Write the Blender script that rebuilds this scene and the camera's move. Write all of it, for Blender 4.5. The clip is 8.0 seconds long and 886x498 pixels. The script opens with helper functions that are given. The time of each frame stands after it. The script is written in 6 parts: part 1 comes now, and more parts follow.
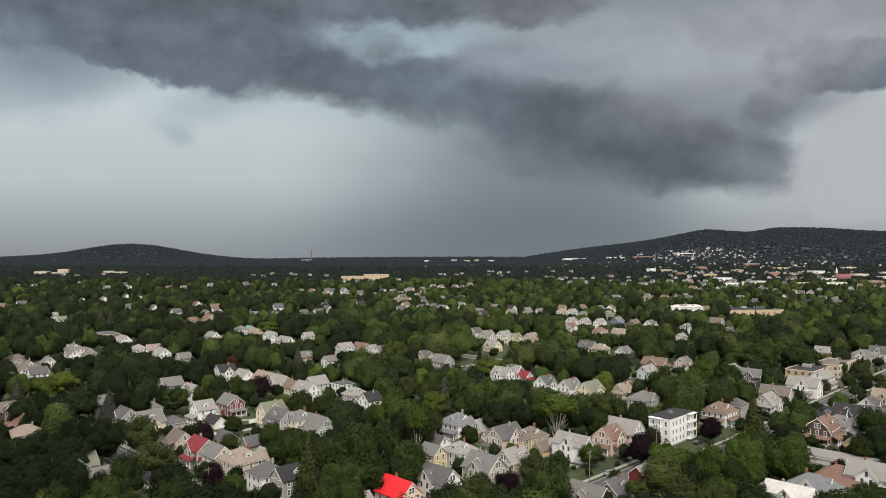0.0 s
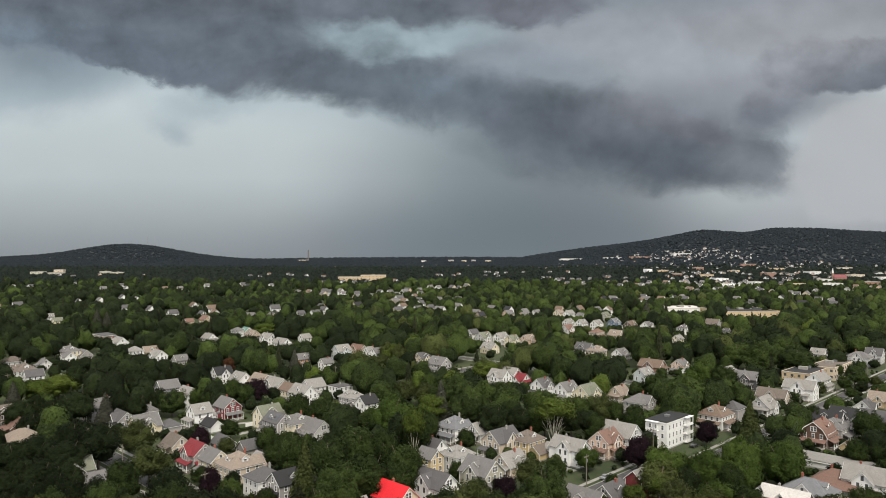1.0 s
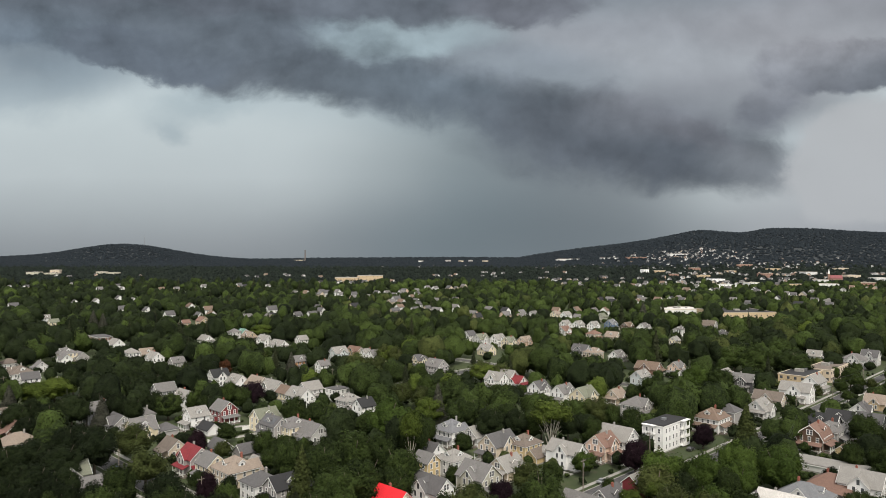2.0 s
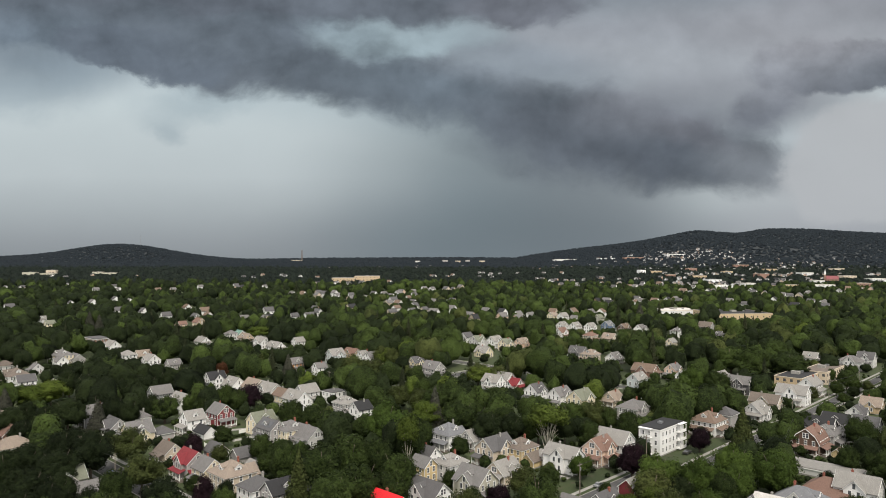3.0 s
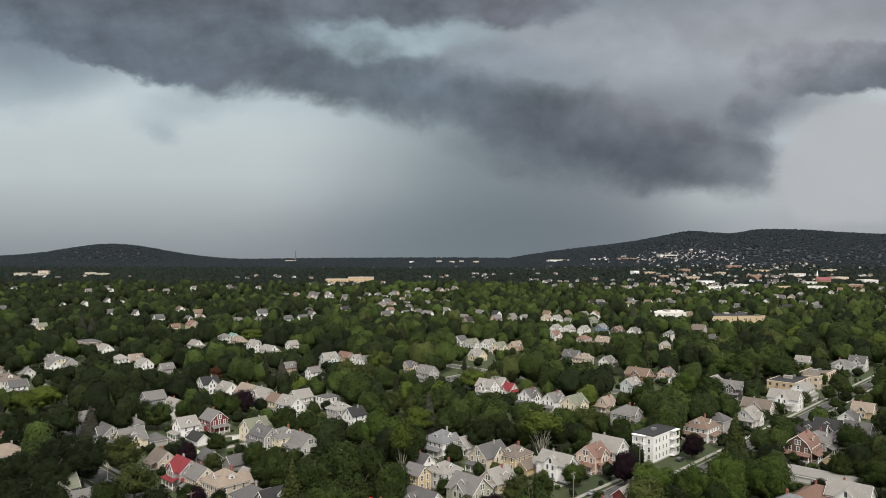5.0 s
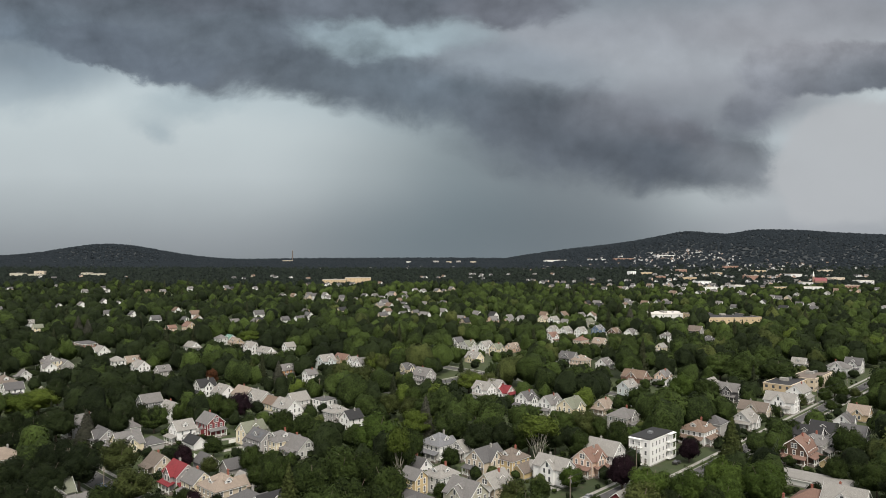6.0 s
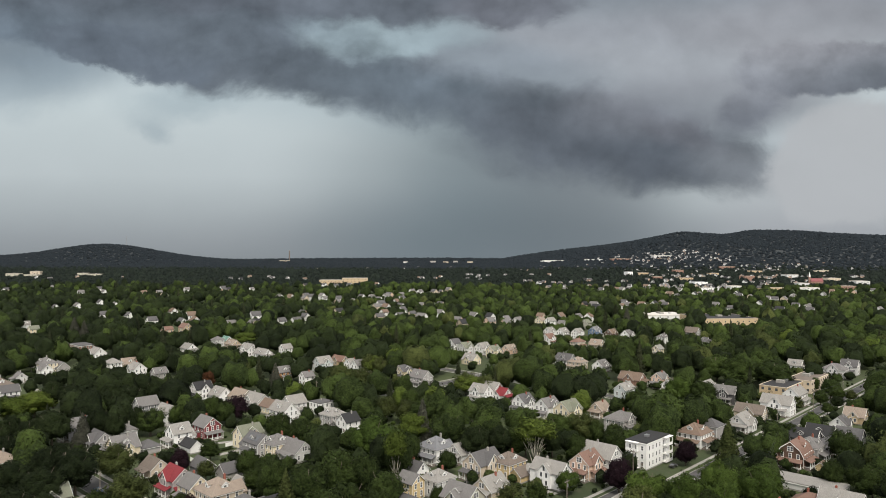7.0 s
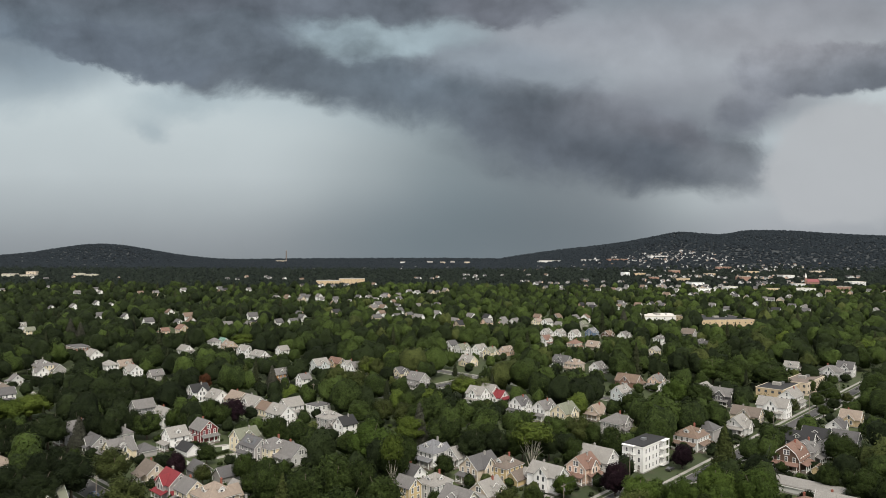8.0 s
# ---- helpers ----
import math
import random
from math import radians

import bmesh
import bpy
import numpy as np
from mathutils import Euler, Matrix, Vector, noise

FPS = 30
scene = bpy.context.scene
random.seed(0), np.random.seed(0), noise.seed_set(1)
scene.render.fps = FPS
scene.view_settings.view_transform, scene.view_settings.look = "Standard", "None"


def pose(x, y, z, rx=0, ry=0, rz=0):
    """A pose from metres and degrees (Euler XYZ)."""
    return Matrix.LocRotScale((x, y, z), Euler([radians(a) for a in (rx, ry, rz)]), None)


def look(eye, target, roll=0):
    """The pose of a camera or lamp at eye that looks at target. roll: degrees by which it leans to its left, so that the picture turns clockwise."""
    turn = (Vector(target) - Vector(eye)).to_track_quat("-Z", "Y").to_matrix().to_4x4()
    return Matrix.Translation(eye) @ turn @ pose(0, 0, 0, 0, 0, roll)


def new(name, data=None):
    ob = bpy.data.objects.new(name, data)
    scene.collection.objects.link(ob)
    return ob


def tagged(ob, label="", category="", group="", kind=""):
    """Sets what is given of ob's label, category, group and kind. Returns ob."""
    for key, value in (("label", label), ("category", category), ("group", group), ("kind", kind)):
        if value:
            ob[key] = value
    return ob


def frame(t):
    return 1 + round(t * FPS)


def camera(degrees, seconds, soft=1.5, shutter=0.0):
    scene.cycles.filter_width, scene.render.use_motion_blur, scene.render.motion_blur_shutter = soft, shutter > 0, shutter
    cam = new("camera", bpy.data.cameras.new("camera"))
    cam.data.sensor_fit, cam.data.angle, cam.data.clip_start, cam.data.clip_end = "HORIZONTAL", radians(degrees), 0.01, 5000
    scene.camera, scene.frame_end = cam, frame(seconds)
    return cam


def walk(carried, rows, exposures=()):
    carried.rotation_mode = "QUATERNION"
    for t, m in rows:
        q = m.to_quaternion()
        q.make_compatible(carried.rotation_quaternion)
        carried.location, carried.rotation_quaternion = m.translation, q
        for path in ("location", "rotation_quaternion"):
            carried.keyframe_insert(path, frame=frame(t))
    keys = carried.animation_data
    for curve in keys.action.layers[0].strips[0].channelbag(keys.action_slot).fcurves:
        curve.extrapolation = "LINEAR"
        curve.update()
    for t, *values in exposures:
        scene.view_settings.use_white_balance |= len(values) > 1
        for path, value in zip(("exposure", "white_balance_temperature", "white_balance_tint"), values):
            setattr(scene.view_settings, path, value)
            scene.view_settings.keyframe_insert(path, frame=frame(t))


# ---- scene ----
cam = camera(63.4, 8.0, soft=0.45)
RISE = 11.1          # metres climbed in the eight seconds
walk(cam, [(t, pose(0, 0, 75 + RISE * t / 8, 90 - 0.036 * t / 8, -0.22 * t / 8, -1.92 * t / 8))
           for t in (0.0, 1.0, 2.0, 3.0, 4.0, 5.0, 6.0, 7.0, 8.0)], exposures=((0.0, 0.53), (8.0, 0.53)))

# ---- sky and light ----
world = bpy.data.worlds.new("storm_sky")
scene.world = world
world.use_nodes = True
WN, WL = world.node_tree.nodes, world.node_tree.links
WN.clear()


def wnode(kind, ins=()):
    nd = WN.new(kind)
    for key, v in ins:
        if isinstance(v, bpy.types.NodeSocket):
            WL.new(v, nd.inputs[key])
        else:
            nd.inputs[key].default_value = v
    return nd


def wmath(op, a, b=0.0, c=0.0, clamp=False):
    nd = wnode("ShaderNodeMath", ((0, a), (1, b), (2, c)))
    nd.operation, nd.use_clamp = op, clamp
    return nd.outputs[0]


def wvec(op, a, b):
    nd = wnode("ShaderNodeVectorMath", ((0, a), (1, b)))
    nd.operation = op
    return nd.outputs[0]


def wmix(fac, a, b, blend="MIX"):
    nd = WN.new("ShaderNodeMix")
    nd.data_type, nd.blend_type = "RGBA", blend
    for key, v in ((0, fac), (6, a), (7, b)):
        if isinstance(v, bpy.types.NodeSocket):
            WL.new(v, nd.inputs[key])
        else:
            nd.inputs[key].default_value = v
    return nd.outputs[2]


def lin(r, g, b):
    """Linear colour of a display colour given in 0..255."""
    return tuple((c / 255 / 12.92) if c <= 10 else ((c / 255 + 0.055) / 1.055) ** 2.4 for c in (r, g, b)) + (1.0,)


def wrange(value, lo, hi, to_lo, to_hi, kind="SMOOTHSTEP"):
    nd = wnode("ShaderNodeMapRange", ((0, value), (1, lo), (2, hi), (3, to_lo), (4, to_hi)))
    nd.interpolation_type = kind
    return nd.outputs[0]


way = wnode("ShaderNodeTexCoord").outputs["Generated"]
sep = wnode("ShaderNodeSeparateXYZ", ((0, way),))
ahead = wmath("MAXIMUM", sep.outputs[1], 0.08)
su = wmath("DIVIDE", sep.outputs[0], ahead)
sv = wmath("DIVIDE", sep.outputs[2], ahead)
plain_uv = wnode("ShaderNodeCombineXYZ", ((0, su), (1, sv))).outputs[0]


def warp(vec, scale, amount, detail, rough=0.55, stretch=1.0):
    at = wvec("MULTIPLY", vec, (1.0, stretch, 1.0))
    nz = wnode("ShaderNodeTexNoise", (("Vector", at), ("Scale", scale), ("Detail", detail), ("Roughness", rough)))
    off = wvec("SUBTRACT", nz.outputs["Color"], (0.5, 0.5, 0.5))
    off = wvec("MULTIPLY", off, (amount, amount * 0.7, 0.0))
    return wvec("ADD", vec, off)


soft_uv = warp(plain_uv, 4.0, 0.07, 2.0)
rough_uv = warp(warp(plain_uv, 5.0, 0.12, 3.0), 14.0, 0.07, 8.0, 0.60, 1.5)


def blob(vec, x, y, rx, ry, turn, sharp=0.0):
    """A soft elliptic patch of the sky; x, y, rx, ry in hundredths of the view's tangent; sharp hardens its rim."""
    mp = WN.new("ShaderNodeMapping")
    mp.vector_type = "TEXTURE"
    WL.new(vec, mp.inputs["Vector"])
    mp.inputs["Location"].default_value = (x / 100, y / 100, 0)
    mp.inputs["Rotation"].default_value = (0, 0, radians(turn))
    mp.inputs["Scale"].default_value = (rx / 100, ry / 100, 1)
    gr = wnode("ShaderNodeTexGradient", ((0, mp.outputs[0]),))
    gr.gradient_type = "SPHERICAL"
    return wrange(gr.outputs["Fac"], 0.0, 1.0 - 0.9 * sharp, 0.0, 1.0)


def ramp(fac, stops):
    nd = wnode("ShaderNodeValToRGB", ((0, fac),))
    el = nd.color_ramp.elements
    el[0].position, el[0].color = stops[0]
    el[1].position, el[1].color = stops[-1]
    for p, c in stops[1:-1]:
        el.new(p).color = c
    return nd.outputs[0]


# the pale air under the storm, from the horizon up
height = wrange(sv, -0.02, 0.38, 0.0, 1.0, "LINEAR")
air = ramp(height, [(0.0, lin(120, 126, 130)), (0.08, lin(132, 138, 142)), (0.3, lin(163, 171, 174)), (0.55, lin(172, 182, 185)),
                    (0.8, lin(166, 176, 180)), (1.0, lin(140, 148, 154))])
sky = air
mass = 0.0
def cloud(field, x, y, rx, ry, turn, sharp, amount, col):
    """Lays one bank of cloud over the sky so far; dark ragged banks also gather into the mass that carries texture."""
    global sky, mass
    f = wmath("MULTIPLY", blob(rough_uv if field == "rough" else soft_uv, x, y, rx, ry, turn, sharp), amount)
    if field == "rough" and sum(col) < 400:
        mass = wmath("MAXIMUM", f, mass)
    sky = wmix(f, sky, lin(*((col[0] * 0.97, col[1] * 1.01, col[2] * 1.03) if x < 12 else (col[0] * 0.985, col[1] * 1.005, col[2] * 1.02))))


cloud("soft", 57, 10, 22, 24, 0, 0.0, 0.75, (161, 161, 163))
cloud("soft", 60, 2, 30, 7, 0, 0.1, 0.6, (142, 143, 146))
cloud("soft", -10, 24, 90, 10, -8, 0.3, 0.5, (140, 150, 156))
cloud("soft", 9, 1, 42, 9, 0, 0.1, 0.68, (98, 104, 108))
cloud("soft", 9, 9, 33, 25, 8, 0.1, 0.80, (100, 108, 112))
cloud("soft", 24, 13, 24, 14, 4, 0.2, 0.60, (100, 104, 108))
cloud("soft", 20, 1, 26, 10, 0, 0.1, 0.45, (94, 99, 103))
cloud("rough", -33, 20.2, 13, 3.4, 8, 0.1, 0.42, (132, 143, 149))
cloud("rough", -37, 16.6, 5.5, 2.6, -15, 0.1, 0.42, (124, 135, 142))
cloud("soft", 10, 38, 130, 14, 0, 0.5, 0.9, (112, 118, 124))
cloud("rough", -42, 31, 32, 8.2, -14, 0.84, 0.95, (86, 90, 97))
cloud("soft", -56, 27, 24, 8, 0, 0.2, 0.8, (104, 112, 121))
cloud("rough", -58, 22, 20, 5, 0, 0.1, 0.5, (126, 136, 144))
cloud("rough", -40, 26.3, 14, 4.0, -8, 0.86, 0.9, (88, 93, 101))
cloud("rough", -15, 26.3, 32, 8, -14, 0.64, 0.95, (92, 97, 104))
cloud("rough", 10, 20, 32, 5.6, -10, 0.55, 0.95, (93, 99, 106))
cloud("rough", 25, 15.5, 29, 8.5, -7, 0.42, 0.95, (86, 91, 98))
cloud("rough", 34, 13.2, 17, 6.5, -6, 0.45, 0.9, (81, 86, 93))
cloud("soft", 40, 20.5, 26, 6.5, 4, 0.4, 0.8, (110, 112, 118))
cloud("rough", 47, 20.5, 8, 4.5, 35, 0.5, 0.85, (98, 101, 108))
cloud("rough", 42, 13.8, 8, 3.8, -10, 0.4, 0.75, (96, 100, 106))
cloud("soft", 46, 11, 13, 4.5, -10, 0.2, 0.5, (120, 123, 127))
cloud("rough", 59, 25.6, 17, 4.6, 4, 0.82, 0.9, (84, 88, 96))
cloud("soft", 30, 28, 40, 10, -4, 0.25, 0.8, (140, 141, 146))
cloud("soft", 56, 32, 30, 8, 0, 0.3, 0.75, (140, 139, 143))
cloud("soft", 10, 26, 22, 5, -8, 0.3, 0.7, (124, 128, 135))
cloud("rough", -5, 29.5, 17, 4.0, 3, 0.5, 0.8, (146, 156, 160))
cloud("rough", -12, 29, 12, 3, -20, 0.3, 0.45, (128, 137, 143))
cloud("rough", -18, 34.5, 40, 4, -2, 0.55, 0.9, (88, 91, 98))
cloud("rough", 12, 34, 12, 3, 6, 0.5, 0.85, (96, 98, 105))
cloud("rough", 36, 16, 10, 3, -12, 0.2, 0.4, (104, 104, 110))
cloud("rough", 61, 12.3, 14.5, 9.2, 6, 0.84, 0.85, (160, 160, 161))
cloud("soft", 64, 16, 12, 6, 0, 0.3, 0.5, (161, 161, 162))
# cloud texture: broad billows and finer shreds, stronger up in the deck
billow = wnode("ShaderNodeTexNoise", (("Vector", rough_uv), ("Scale", 7.0), ("Detail", 6.0), ("Roughness", 0.55))).outputs["Fac"]
deck = wmath("ADD", wmath("MULTIPLY", mass, 0.72), wrange(sv, 0.17, 0.28, 0.04, 0.34))
puff = wnode("ShaderNodeTexNoise", (("Vector", soft_uv), ("Scale", 17.0), ("Detail", 7.0), ("Roughness", 0.6))).outputs["Fac"]
billow = wmath("ADD", wmath("MULTIPLY", billow, 0.6), wmath("MULTIPLY", puff, 0.4))
swing = wmath("MULTIPLY_ADD", wmath("SUBTRACT", billow, 0.5), wmath("MULTIPLY", deck, 1.9), 1.0)
lit = [wnode("ShaderNodeTexNoise", (("Vector", wvec("ADD", wvec("MULTIPLY", soft_uv, (1.0, 1.7, 1.0)), (0.0, dy, 0.0))), ("Scale", 5.0), ("Detail", 4.0), ("Roughness", 0.5))).outputs["Fac"]
       for dy in (0.0, 0.035)]
relief = wmath("MULTIPLY", wmath("SUBTRACT", lit[0], lit[1]), wmath("MULTIPLY", deck, 1.5))
swing = wmath("ADD", swing, relief)
sky = wmix(1.0, sky, wnode("ShaderNodeCombineXYZ", ((0, swing), (1, swing), (2, swing))).outputs[0], "MULTIPLY")
# behind and overhead the cover is thinner and brighter
SUN_ELEVATION, SUN_AZIMUTH = 51.0, 166.0      # degrees; azimuth clockwise from straight ahead
clear_sky = WN.new("ShaderNodeTexSky")
clear_sky.sky_type, clear_sky.sun_disc, clear_sky.dust_density = "NISHITA", False, 4.0
clear_sky.sun_elevation, clear_sky.sun_rotation = radians(SUN_ELEVATION), radians(SUN_AZIMUTH)
nishita = clear_sky.outputs[0]
nishita = wvec("MULTIPLY", nishita, (0.07, 0.07, 0.07))
veil_noise = wnode("ShaderNodeTexNoise", (("Vector", way), ("Scale", 2.5), ("Detail", 5.0))).outputs["Fac"]
veil = ramp(veil_noise, [(0.3, (0.76, 0.75, 0.735, 1)), (0.7, (1.46, 1.40, 1.32, 1))])
rear = wmix(0.75, nishita, veil)
front = wrange(sep.outputs[1], 0.45, 0.75, 0.0, 1.0)
sky = wmix(front, rear, wvec("MULTIPLY", sky, (0.92, 0.92, 0.92)))
WL.new(sky, wnode("ShaderNodeBackground", (("Strength", 1.0),)).inputs[0])
WL.new([n for n in WN if n.bl_idname == "ShaderNodeBackground"][0].outputs[0], wnode("ShaderNodeOutputWorld").inputs[0])

sun = new("sun", bpy.data.lights.new("sun", "SUN"))
sun.data.energy, sun.data.angle, sun.data.color = 2.1, radians(11), (1.0, 0.93, 0.81)
a, e = radians(SUN_AZIMUTH), radians(SUN_ELEVATION)
toward = Vector((math.sin(a) * math.cos(e), math.cos(a) * math.cos(e), math.sin(e)))
sun.matrix_world = look(toward * 300, (0, 0, 0))

# ---- materials ----
def shader(name):
    m = bpy.data.materials.new(name)
    m.use_nodes = True
    return m, m.node_tree.nodes, m.node_tree.links, m.node_tree.nodes["Principled BSDF"]


def noise_node(nodes, links, scale, detail=4.0, coords="Object", rough=0.6):
    tc = nodes.new("ShaderNodeTexCoord")
    nz = nodes.new("ShaderNodeTexNoise")
    nz.inputs["Scale"].default_value, nz.inputs["Detail"].default_value, nz.inputs["Roughness"].default_value = scale, detail, rough
    links.new(tc.outputs[coords], nz.inputs["Vector"])
    return nz.outputs["Fac"]


def mixed(nodes, links, fac, a, b, blend="MIX"):
    nd = nodes.new("ShaderNodeMix")
    nd.data_type, nd.blend_type = "RGBA", blend
    for key, v in ((0, fac), (6, a), (7, b)):
        if isinstance(v, bpy.types.NodeSocket):
            links.new(v, nd.inputs[key])
        else:
            nd.inputs[key].default_value = v
    return nd.outputs[2]


def ranged(nodes, links, value, lo, hi, to_lo, to_hi):
    nd = nodes.new("ShaderNodeMapRange")
    links.new(value, nd.inputs[0])
    for k, v in zip((1, 2, 3, 4), (lo, hi, to_lo, to_hi)):
        nd.inputs[k].default_value = v
    return nd.outputs[0]


def bumped(nodes, links, bsdf, heightsock, strength, distance):
    b = nodes.new("ShaderNodeBump")
    b.inputs["Strength"].default_value, b.inputs["Distance"].default_value = strength, distance
    links.new(heightsock, b.inputs["Height"])
    links.new(b.outputs[0], bsdf.inputs["Normal"])


def tone(c, k):
    return (min(1, c[0] * k), min(1, c[1] * k), min(1, c[2] * k), 1.0)


MATS = {}


def siding(c):
    """Painted clapboard."""
    key = ("siding",) + c
    if key not in MATS:
        m, nd, ln, b = shader("painted_siding")
        big = noise_node(nd, ln, 0.35, 3)
        fine = noise_node(nd, ln, 6.0, 5)
        col = mixed(nd, ln, ranged(nd, ln, big, 0.3, 0.7, 0.0, 0.6), tone(c, 0.86), tone(c, 1.04))
        col = mixed(nd, ln, ranged(nd, ln, fine, 0.45, 0.8, 0.0, 0.35), col, tone(c, 0.72))
        wv = nd.new("ShaderNodeTexWave")
        wv.bands_direction, wv.wave_profile = "Z", "SAW"
        wv.inputs["Scale"].default_value = 1.2
        ln.new(nd.new("ShaderNodeTexCoord").outputs["Object"], wv.inputs["Vector"])
        ln.new(col, b.inputs["Base Color"])
        bumped(nd, ln, b, wv.outputs["Fac"], 0.6, 0.03)
        b.inputs["Roughness"].default_value = 0.55
        MATS[key] = m
    return MATS[key]


def shingle(c):
    """Asphalt shingles, blotched and streaked."""
    key = ("shingle",) + c
    if key not in MATS:
        m, nd, ln, b = shader("asphalt_shingles")
        big = noise_node(nd, ln, 0.5, 4)
        tc = nd.new("ShaderNodeTexCoord")
        br = nd.new("ShaderNodeTexBrick")
        br.inputs["Scale"].default_value, br.inputs["Mortar Size"].default_value = 2.2, 0.012
        br.inputs["Color1"].default_value, br.inputs["Color2"].default_value = tone(c, 0.8), tone(c, 1.18)
        br.inputs["Mortar"].default_value = tone(c, 0.55)
        ln.new(tc.outputs["Object"], br.inputs["Vector"])
        col = mixed(nd, ln, ranged(nd, ln, big, 0.35, 0.7, 0.0, 0.5), br.outputs["Color"], tone(c, 0.68))
        fine = noise_node(nd, ln, 9.0, 6)
        col = mixed(nd, ln, ranged(nd, ln, fine, 0.5, 0.8, 0.0, 0.4), col, tone(c, 1.3))
        ln.new(col, b.inputs["Base Color"])
        bumped(nd, ln, b, fine, 0.5, 0.03)
        b.inputs["Roughness"].default_value = 0.85
        MATS[key] = m
    return MATS[key]


def plain(name, c, rough=0.7, scale=3.0, vary=0.25, metal=0.0, bump=0.2):
    key = (name,) + c
    if key not in MATS:
        m, nd, ln, b = shader(name)
        big, fine = noise_node(nd, ln, scale, 4), noise_node(nd, ln, scale * 9, 5)
        col = mixed(nd, ln, ranged(nd, ln, big, 0.3, 0.7, 0, 1), tone(c, 1 - vary), tone(c, 1 + vary))
        col = mixed(nd, ln, ranged(nd, ln, fine, 0.5, 0.8, 0, 0.5), col, tone(c, 1 - 1.4 * vary))
        ln.new(col, b.inputs["Base Color"])
        bumped(nd, ln, b, fine, bump, 0.02)
        b.inputs["Roughness"].default_value, b.inputs["Metallic"].default_value = rough, metal
        MATS[key] = m
    return MATS[key]


def foliage(name, dark, light, cell=0.11, grain=1.25):
    """Leaves: a tone for each tree, a tone for each spray; gap shade and lit tips painted in by noise."""
    m, nd, ln, b = shader(name)
    geo, info = nd.new("ShaderNodeNewGeometry"), nd.new("ShaderNodeObjectInfo")
    own = nd.new("ShaderNodeAttribute")
    own.attribute_name = "tone"
    add = nd.new("ShaderNodeMath")
    add.operation = "ADD"
    ln.new(own.outputs["Fac"], add.inputs[0])
    ln.new(info.outputs["Random"], add.inputs[1])
    wrap = nd.new("ShaderNodeMath")
    wrap.operation = "FRACT"
    ln.new(add.outputs[0], wrap.inputs[0])
    patch = noise_node(nd, ln, cell * 4, 2, "Object")
    bend = nd.new("ShaderNodeMath")
    bend.operation = "POWER"
    ln.new(wrap.outputs[0], bend.inputs[0])
    bend.inputs[1].default_value = 1.7
    tree = ranged(nd, ln, bend.outputs[0], 0.0, 1.0, 0.05, 0.85)
    heap = nd.new("ShaderNodeAttribute")
    heap.attribute_name = "clump"
    for more in (ranged(nd, ln, patch, 0.3, 0.7, -0.05, 0.08), ranged(nd, ln, heap.outputs["Fac"], -1.0, 1.0, -0.16, 0.16)):
        shift = nd.new("ShaderNodeMath")
        shift.operation = "ADD"
        ln.new(tree, shift.inputs[0])
        ln.new(more, shift.inputs[1])
        tree = shift.outputs[0]
    col = mixed(nd, ln, tree, dark + (1,), light + (1,))
    col2 = mixed(nd, ln, ranged(nd, ln, geo.outputs["Random Per Island"], 0, 1, 0.0, 0.22), col, tone(light, 1.25), "MIX")
    gap_shade_noise = noise_node(nd, ln, grain, 5, "Object", 0.68)
    # noise paints the shade of leaf gaps and lit tips into the colour
    col2 = mixed(nd, ln, ranged(nd, ln, gap_shade_noise, 0.34, 0.50, 0.85, 0.0), col2, tone(dark, 0.30))
    col2 = mixed(nd, ln, ranged(nd, ln, gap_shade_noise, 0.52, 0.68, 0.0, 0.45), col2, tone(light, 1.35))
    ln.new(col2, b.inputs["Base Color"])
    bumped(nd, ln, b, gap_shade_noise, 1.0, 1.3 / grain)
    b.inputs["Roughness"].default_value = 0.9
    b.inputs["Specular IOR Level"].default_value = 0.08
    return m


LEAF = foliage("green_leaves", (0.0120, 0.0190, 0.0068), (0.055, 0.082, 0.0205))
# a deep green kind; on the left its darkness also paints cloud shade
LEAF_DEEP_AND_SHADED = foliage("deep_green_leaves", (0.0085, 0.0132, 0.0062), (0.0230, 0.0340, 0.0120))
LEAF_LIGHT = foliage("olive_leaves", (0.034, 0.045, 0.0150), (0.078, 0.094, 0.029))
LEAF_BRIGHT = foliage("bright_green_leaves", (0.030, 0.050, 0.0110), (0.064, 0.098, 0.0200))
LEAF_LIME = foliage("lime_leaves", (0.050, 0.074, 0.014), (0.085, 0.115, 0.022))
LEAF_RUST = foliage("rust_leaves", (0.05, 0.022, 0.012), (0.09, 0.04, 0.02))
LEAF_PURPLE = foliage("purple_leaves", (0.009, 0.005, 0.008), (0.020, 0.010, 0.014))
LEAF_NEEDLE = foliage("needles", (0.018, 0.024, 0.012), (0.038, 0.044, 0.022))
LEAF_BLUE = foliage("blue_needles", (0.045, 0.047, 0.036), (0.078, 0.080, 0.062))
# far and hill leaves: blue-grey haze painted into the leaf colour
LEAF_FAR_HAZE = foliage("hazed_far_leaves", (0.0092, 0.0134, 0.0128), (0.0225, 0.0315, 0.0230), 0.05, 0.45)
LEAF_HILL_HAZE = foliage("hazed_hill_leaves", (0.0175, 0.0235, 0.0295), (0.0215, 0.0285, 0.0350), 0.03, 0.2)
BARK = plain("bark", (0.11, 0.09, 0.07), 0.9, 4.0, 0.35)
PALE_BARK = plain("pale_bark", (0.36, 0.34, 0.29), 0.85, 4.0, 0.3)
TRIM = plain("white_trim", (0.78, 0.78, 0.765), 0.5, 2.0, 0.06)
BRICK = plain("chimney_brick", (0.24, 0.085, 0.06), 0.9, 6.0, 0.35)
CONCRETE = plain("concrete", (0.27, 0.262, 0.245), 0.9, 0.6, 0.2)
